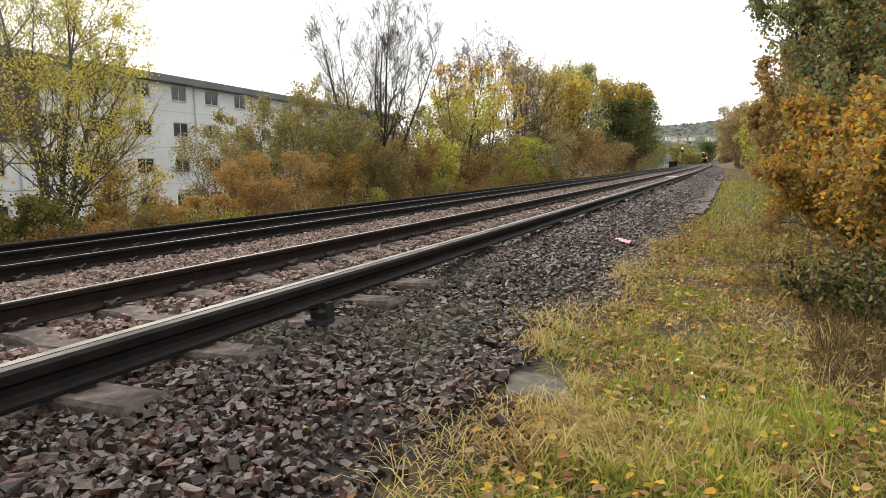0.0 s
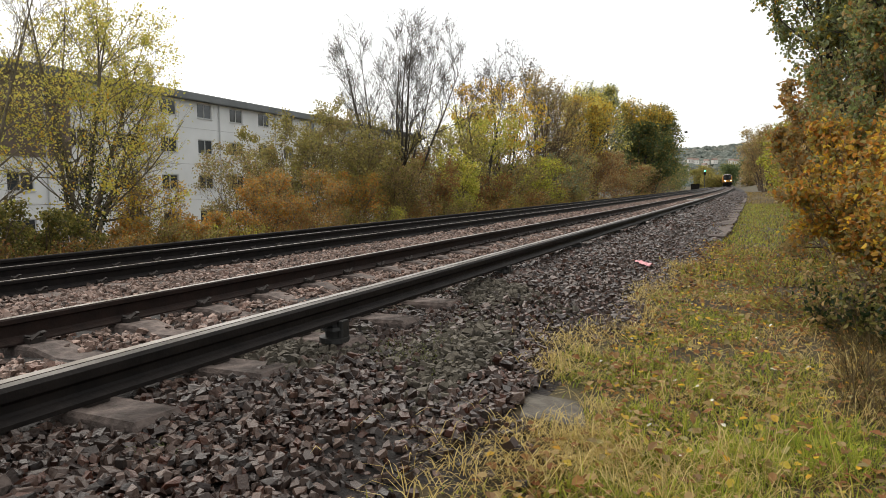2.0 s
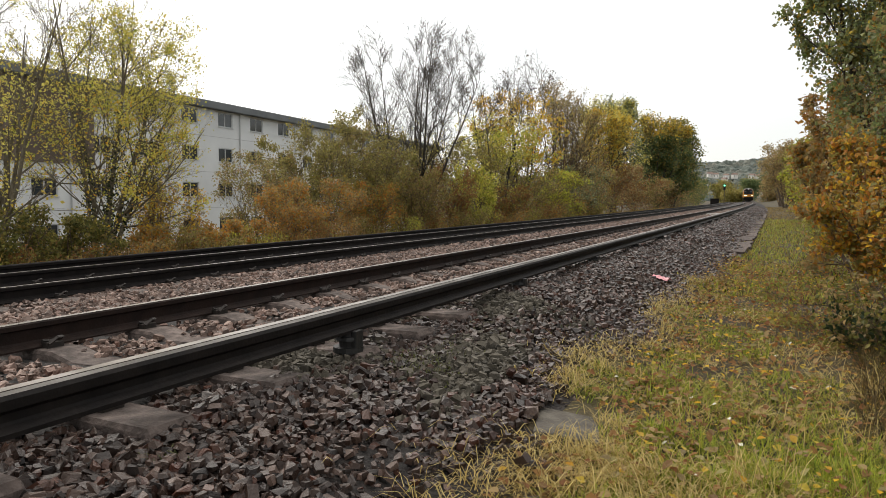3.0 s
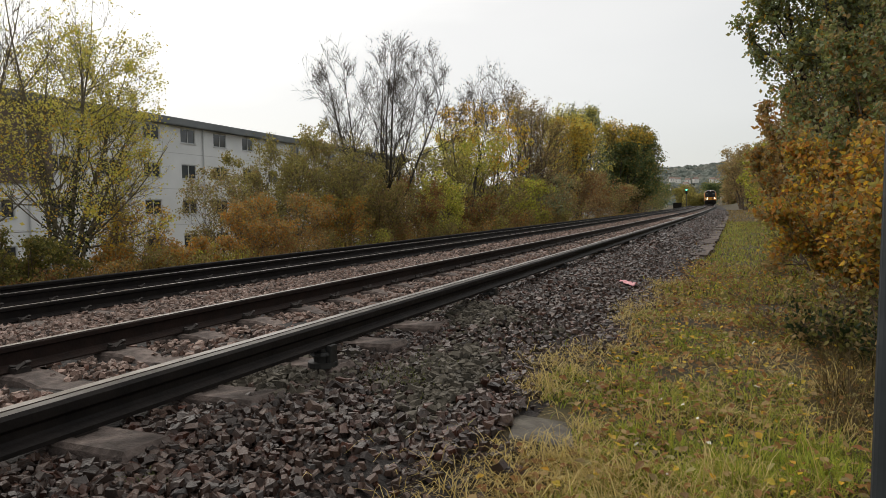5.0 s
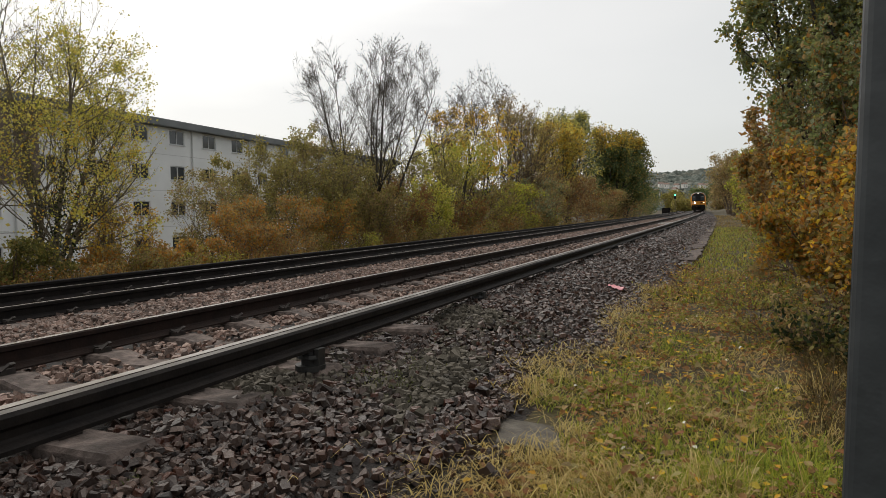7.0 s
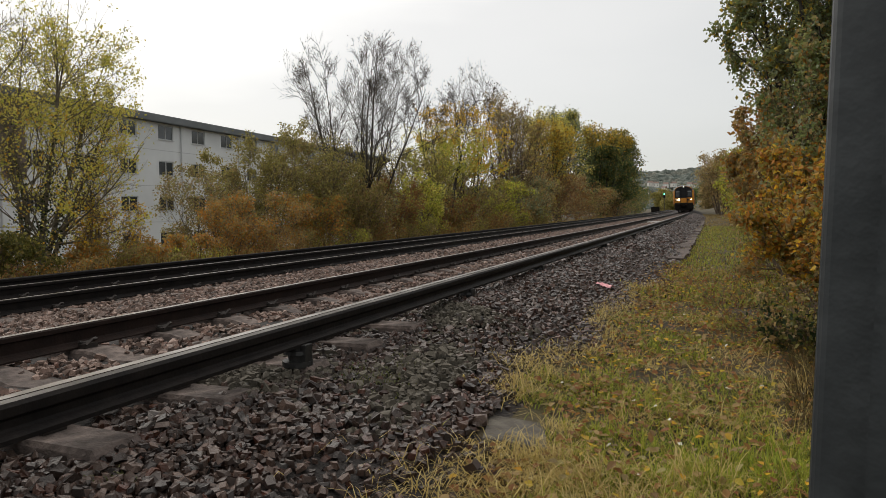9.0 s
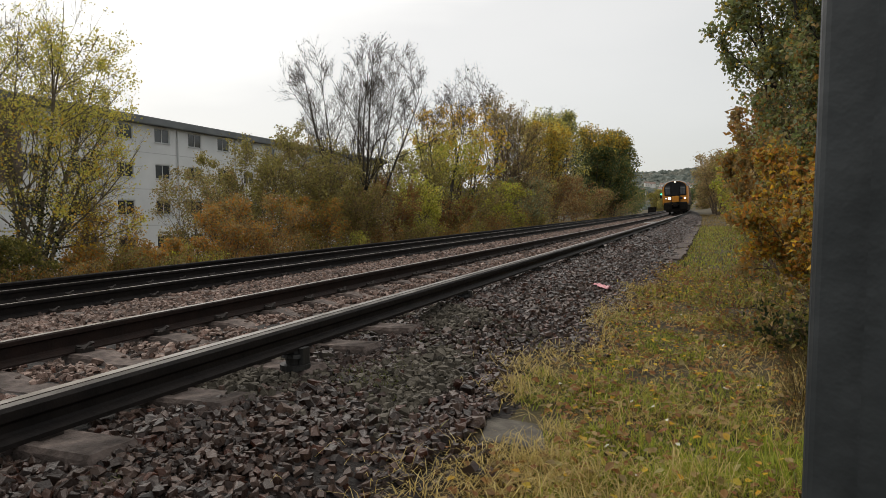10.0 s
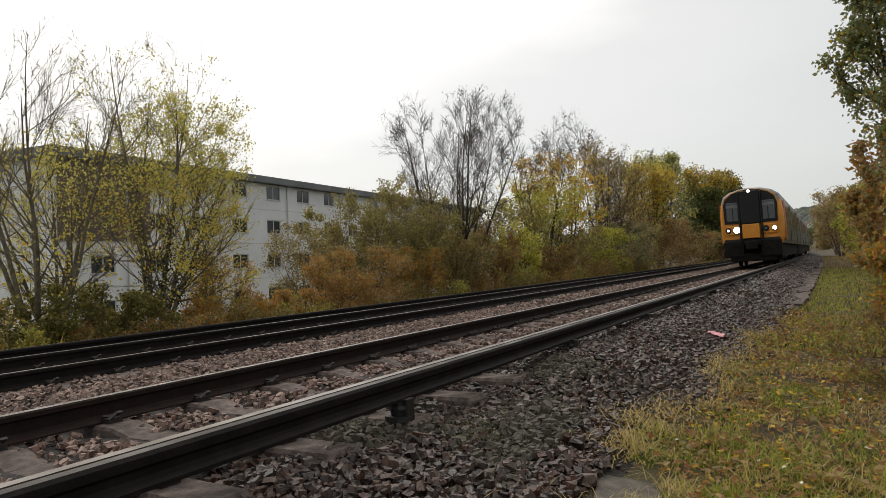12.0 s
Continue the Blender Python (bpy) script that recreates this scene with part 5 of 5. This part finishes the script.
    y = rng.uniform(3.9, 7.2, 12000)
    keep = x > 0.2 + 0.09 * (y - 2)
    blades("long_grass", "long dry and green grass darkened for the shade under the hedge", rng, x[keep], y[keep], rng.uniform(0.12, 0.36, keep.sum()), 1.0, G_DARK, 0.003)
    # the verge goes on behind and beside the way
    x, y = rng.uniform(-1.0, 5.0, 34000), rng.uniform(-7.0, 1.7, 34000)
    x2, y2 = rng.uniform(1.9, 5.0, 20000), rng.uniform(1.6, 10.0, 20000)
    x, y = patchy(np.concatenate([x, x2]), np.concatenate([y, y2]), 1.2, 3.0, -0.15)
    blades("grass", "rough olive grass behind the post", rng, x, y, rng.uniform(0.05, 0.14, len(x)), 1.1, G_OLIVE, 0.005)
    x, y = rng.uniform(-1.0, 5.0, 34000), rng.uniform(-7.0, 1.7, 34000)
    x, y = patchy(x, y, 1.3, 7.0, -0.05)
    blades("grass", "short green grass behind the post", rng, x, y, rng.uniform(0.04, 0.11, len(x)), 1.0, G_GREEN, 0.005)
    # stalks on the far bank
    x = rng.uniform(-12.5, -9.7, 16000)
    y = rng.uniform(3.0, 90.0, 16000)
    blades("bank_grass", "rough dry grass along the far side of the line", rng, x, y, rng.uniform(0.2, 0.6, len(x)), 0.5, G_OLIVE, 0.012)


build_grass()


def build_litter():
    """Fallen leaves on the verge and a few on the stones."""
    rng = np.random.default_rng(8)
    for mat, n, s, label in ((L_GOLD, 1300, 0.042, "fallen yellow leaves on the grass"), (L_RUST, 4200, 0.050, "fallen brown leaves on the grass"), (L_BROWN, 2600, 0.05, "fallen tan leaves on the grass"), (M_PALE, 70, 0.036, "pale upturned fallen leaves")):
        y = 1.6 + 12.5 * rng.random(n) ** 1.15
        x = rng.uniform(-1.15, 1.6, n)
        x = np.where(x < -0.85, x + 0.5 * rng.random(n), x)
        x = np.where((np.abs(x + 0.915) < 0.18) & (np.abs(y - 3.22) < 0.3), x + 0.45, x)
        p = np.stack([x, y, ground_z(x) + rng.uniform(0.02, 0.085, n)], -1)
        way = unit(np.stack([rng.normal(size=n), rng.normal(size=n), rng.normal(0, 0.25, n)], -1))
        side = unit(np.cross(way, np.array([0, 0, 1.0]) + rng.normal(0, 0.25, (n, 3))))
        q = (s * rng.uniform(0.5, 1.2, n))[:, None]
        up = np.array([0, 0, 1.0]) * q * 0.22
        v = np.stack([p, p + way * q * 0.3 + side * q * 0.34 + up, p + way * q * 0.7 + side * q * 0.30 + up * 0.6, p + way * q + up * 0.3, p + way * q * 0.7 - side * q * 0.30 + up * 0.9, p + way * q * 0.3 - side * q * 0.34 + up * 0.5], 1).reshape(-1, 3)
        o = np.arange(n) * 6
        f = np.concatenate([np.stack([o, o + k, o + k + 1], -1) for k in (1, 2, 3, 4)])
        tagged(big_mesh("fallen_leaves", v, f, mat), label, "leaves", kind="stuff")


M_PALE = material("pale_leaf", [(0.5, 0.48, 0.38), (0.62, 0.6, 0.5)], 0.7, 8)
build_litter()


# ---- small things by the line ----
def build_slab():
    bm = boxed(-0.15, 0.15, -0.21, 0.21, -0.05, 0.0, 0.012)
    for v in bm.verts:
        v.co.x += 0.02 * noise.noise(v.co * 9)
        v.co.y += 0.03 * noise.noise(v.co * 7 + Vector((3, 0, 0)))
    s = part("concrete_slab", bm, material("slab_concrete", [(0.035, 0.029, 0.022), (0.078, 0.067, 0.052), (0.13, 0.114, 0.092)], 0.85, 9, bump=0.4, bump_scale=50), None)
    s.matrix_world = pose(-0.915, 3.27, -0.387, -2, 8, 14)
    tagged(s, "worn grey concrete slab lying at the ballast edge", "slab")


build_slab()


def build_trough():
    t = thing("cable_trough", "line of weathered concrete cable trough lids beside the ballast", "cable trough")
    rng = random.Random(3)
    me = bpy.data.meshes.new("lid")
    bm = boxed(-0.17, 0.17, -0.44, 0.44, -0.06, 0.0, 0.01)
    bm.to_mesh(me)
    bm.free()
    me.materials.append(M_CONCRETE)
    for i in range(46):
        y = 16.0 + i * 0.9
        o = new("lid", me)
        o.parent = t
        o.matrix_basis = pose(-0.80 + bend(y) + rng.uniform(-0.03, 0.03), y, -0.385 + rng.uniform(-0.015, 0.015), rng.uniform(-1, 1), rng.uniform(-2, 2), turn_at(y) + rng.uniform(-2, 2))
    return t


build_trough()

M_PINK = material("faded_pink_plastic", [(0.62, 0.22, 0.26), (0.75, 0.38, 0.40)], 0.5, 14, bump=0.4)


def build_wrapper():
    bm = bmesh.new()
    bmesh.ops.create_grid(bm, x_segments=10, y_segments=5, size=0.5)
    for v in bm.verts:
        v.co.x *= 0.24
        v.co.y *= 0.09
        v.co.z = 0.03 * noise.noise(v.co * 30) + 0.018 * math.cos(v.co.y * 40)
    bmesh.ops.solidify(bm, geom=bm.faces, thickness=0.003)
    w = part("plastic_wrapper", bm, M_PINK, None, smooth=True)
    w.matrix_world = pose(-1.30, 8.69, float(ground_z(-1.30)) + 0.07, 4, 6, -28)
    tagged(w, "crumpled faded pink plastic wrapper lying on the ballast", "litter")


build_wrapper()


def build_board():
    b = thing("crossing_board", "pale worn board lying between the rails", "board", at=pose(-3.3 + bend(43), 43, -0.16, 0, -2, 0))
    part("board", boxed(-0.45, 0.45, -0.5, 0.5, -0.05, 0.0, 0.01), material("pale_board", [(0.4, 0.39, 0.37), (0.52, 0.51, 0.49)], 0.7, 5), b)


build_board()


def build_signal():
    s = thing("railway_signal", "slim railway signal post showing a green light", "signal", at=pose(-9.9 + bend(225), 225, -0.9))
    bm = cyl(bmesh.new(), 0.09, 0.08, 4.6, Matrix.Translation((0, 0, 2.3)), 10)
    part("post", bm, M_GALV, s)
    part("head", boxed(-0.32, 0.32, -0.12, 0.15, 4.3, 6.0, 0.05), M_BLACKP, s)
    bm = cyl(bmesh.new(), 0.22, 0.22, 0.06, pose(0, -0.16, 5.6, 90, 0, 0), 16)
    part("lamp", bm, M_GREEN_LAMP, s, "lit green lamp")
    bm = boxed(-0.35, 0.35, -0.5, -0.12, 5.9, 5.93)
    part("hood", bm, M_BLACKP, s)
    c = thing("equipment_cabinet", "dark lineside equipment cabinet", "cabinet", at=pose(-10.4 + bend(165), 165, -0.85))
    part("body", boxed(-0.9, 0.9, -0.4, 0.4, 0.05, 1.5, 0.03), M_UNDER, c)
    part("lid", boxed(-0.95, 0.95, -0.45, 0.45, 1.5, 1.58, 0.02), M_UNDER, c)
    part("plinth", boxed(-0.95, 0.95, -0.45, 0.45, -0.2, 0.05, 0.01), M_CONCRETE, c)


build_signal()

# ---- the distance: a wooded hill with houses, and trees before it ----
# greyed and lightened: the haze over the far hill is put into its colour
M_HILL = material("hazed_distant_wood", [(0.085, 0.105, 0.092), (0.12, 0.135, 0.115), (0.16, 0.155, 0.125)], 0.95, 0.03, bump=0.6, bump_scale=0.2)


def build_hill():
    rng = np.random.default_rng(13)
    verts, faces = [], []
    xs = np.arange(-1500, 1501, 20.0)
    rows = [(0, 0.0), (60, 0.12), (140, 0.34), (220, 0.62), (300, 0.88), (360, 1.0), (460, 0.9), (620, 0.3)]
    for dy, k in rows:
        for x in xs:
            top = 94 - 0.020 * abs(x + 40) + 10 * noise.noise((x * 0.004, 0.0, 0.0)) - 22 * smooth_step(-x, 100, 500)
            verts.append((x, 1350 + dy + 20 * noise.noise((x * 0.01, dy * 0.01, 2.0)), -8 + k * top + (6.0 * abs(noise.noise((x * 0.05, dy * 0.05, 7.0))) if k > 0.2 else 0)))
    w = len(xs)
    for j in range(len(rows) - 1):
        for i in range(w - 1):
            a = j * w + i
            faces.append((a, a + 1, a + w + 1, a + w))
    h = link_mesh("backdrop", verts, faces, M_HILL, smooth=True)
    tagged(h, "long wooded hillside in the distance", "hill", kind="structure")
    # crowns along the slope and the ridge
    n = 3600
    x = rng.normal(-40, 260, n)
    k = np.clip(rng.uniform(0.02, 1.06, n), 0.0, 1.0)
    dy = np.interp(k, [0.0, 0.12, 0.34, 0.62, 0.88, 1.0], [0, 60, 140, 220, 300, 360])
    top = np.array([94 - 0.020 * abs(a + 40) + 10 * noise.noise((a * 0.004, 0.0, 0.0)) - 22 * float(smooth_step(-a, 100, 500)) for a in x])
    z = -8 + k * top + 2
    v = ICO_V[None] * rng.uniform([5, 5, 4], [11, 11, 9], (n, 3))[:, None] * (1 + rng.uniform(-0.3, 0.3, (n, 12, 1)))
    v = v + np.stack([x, 1345 + dy, z], -1)[:, None]
    f = ICO_F[None] + (np.arange(n) * 12)[:, None, None]
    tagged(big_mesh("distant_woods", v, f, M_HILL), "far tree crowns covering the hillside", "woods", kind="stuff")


build_hill()
M_HOUSE = material("pale_render", [(0.62, 0.60, 0.56), (0.72, 0.70, 0.66)], 0.8, 0.5)
M_TILE = material("brown_roof_tile", [(0.16, 0.11, 0.09), (0.22, 0.15, 0.12)], 0.85, 0.5)


def build_house():
    h = thing("house", "small pale house with a brown pitched roof on the hillside", "house", "hillside houses")
    part("wall", boxed(-5, 5, -4, 4, -3, 5), M_HOUSE, h)
    bm = bmesh.new()
    v = [bm.verts.new(c) for c in ((-5.4, -4.5, 5), (5.4, -4.5, 5), (5.4, 4.5, 5), (-5.4, 4.5, 5), (-5.4, 0, 8.4), (5.4, 0, 8.4))]
    for q in ((0, 1, 5, 4), (2, 3, 4, 5), (0, 4, 3), (1, 2, 5), (3, 2, 1, 0)):
        bm.faces.new([v[i] for i in q])
    part("roof", bm, M_TILE, h)
    for x in (-2.6, 2.6):
        for z in (0.6, 3.2):
            part("window", boxed(x - 0.7, x + 0.7, -4.04, -3.98, z - 0.6, z + 0.6), M_GLASS, h)
    return h


HOUSE = build_house()
rnd = random.Random(17)
HOUSE.matrix_world = pose(-95, 1395, 12, 0, 0, 10)
for i in range(26):
    k = rnd.uniform(0.05, 0.5)
    x = rnd.uniform(-160, 20)
    copy_thing(HOUSE, pose(x, 1340 + 300 * k, -4 + 100 * k, 0, 0, rnd.uniform(-40, 40)))

# a belt of trees between the line and the hill
BELT = [(-34, 330, 13, 9, L_GREEN), (-24, 345, 12, 9, L_OLIVE), (-44, 350, 14, 10, L_OLIVE), (6, 250, 10, 12, L_OLIVE), (2, 300, 12, 13, L_GREEN), (-8, 360, 16, 12, L_GREEN), (-16, 380, 15, 12, L_OLIVE), (-58, 300, 9, 12, L_OLIVE), (-40, 260, 8, 11, L_BROWN), (-30, 215, 6, 9, L_OLIVE), (-26, 185, 6, 9, L_BRIGHT), (-75, 330, 11, 14, L_GREEN),
        (-22, 160, 5.5, 9, L_OLIVE), (-12, 300, 11, 11, L_GREEN), (-22, 290, 9, 10, L_OLIVE), (-32, 290, 9, 10, L_GREEN), (-50, 400, 15, 13, L_GREEN), (-4, 270, 10, 10, L_BROWN), (-14, 235, 6, 8, L_OLIVE), (5, 225, 9, 10, L_GREEN), (3.5, 145, 8, 9, L_OLIVE), (3.5, 170, 8, 10, L_BROWN), (4, 200, 9, 11, L_OLIVE)]
for i, (x, y, h, w, m) in enumerate(BELT):
    plant("tree", "distant autumn tree before the hill", "tree", x - bend(y), y, h, w, 300 + i, 5, 16, ((2600, 0.55, m, 0.0, 1.0),), shoots=(6, 5, 2), bare=0.05, twig=0.02, base=-2.5, group="distant trees")

# ---- a bird over the line ----
def build_bird():
    b = thing("bird", "dark bird in flight with spread wings", "bird")
    bm = bmesh.new()
    bmesh.ops.create_uvsphere(bm, u_segments=10, v_segments=8, radius=1.0, matrix=Matrix.Diagonal((0.26, 0.08, 0.075, 1)))
    part("body", bm, M_UNDER, b, smooth=True)
    for s in (-1, 1):
        bm = bmesh.new()
        pts = [(0.12, s * 0.05, 0.03), (0.12, s * 0.28, 0.16), (0.0, s * 0.54, 0.10), (-0.12, s * 0.30, 0.13), (-0.12, s * 0.05, 0.03)]
        lo = [bm.verts.new(p) for p in pts]
        hi = [bm.verts.new((p[0], p[1], p[2] + 0.012)) for p in pts]
        bm.faces.new(lo)
        bm.faces.new(list(reversed(hi)))
        for i in range(5):
            bm.faces.new((lo[i], hi[i], hi[(i + 1) % 5], lo[(i + 1) % 5]))
        part("wing", bm, M_UNDER, b)
    bm = bmesh.new()
    t = [bm.verts.new(c) for c in ((-0.22, 0.03, 0), (-0.22, -0.03, 0), (-0.44, -0.09, 0.0), (-0.44, 0.09, 0.0), (-0.32, 0, 0.03))]
    for q in ((0, 1, 4), (1, 2, 4), (2, 3, 4), (3, 0, 4), (3, 2, 1, 0)):
        bm.faces.new([t[i] for i in q])
    part("tail", bm, M_UNDER, b)
    return b


BIRD = build_bird()


# ---- what moves ----
def motions():
    times = [0.5 * i for i in range(25)]
    for k, car in enumerate(CARS):
        rows = []
        for t in times:
            y = train_y(t) + 20.4 * k
            rows.append((t, pose(NEAR_C + bend(y), y, (Z_A + Z_B) / 2, 0, -2.17, turn_at(y + 10))))
        walk(car, rows)
    flight = ((0.0, -60, 110, 6.0), (1.5, -16.8, 97, 4.2), (2.0, -9.25, 96, 7.5), (2.6, -0.2, 96, 11.4), (3.6, 15, 96, 17), (12.0, 150, 90, 40))
    walk(BIRD, [(t, pose(x, y, z, 0, -14, 5)) for t, x, y, z in flight])


motions()
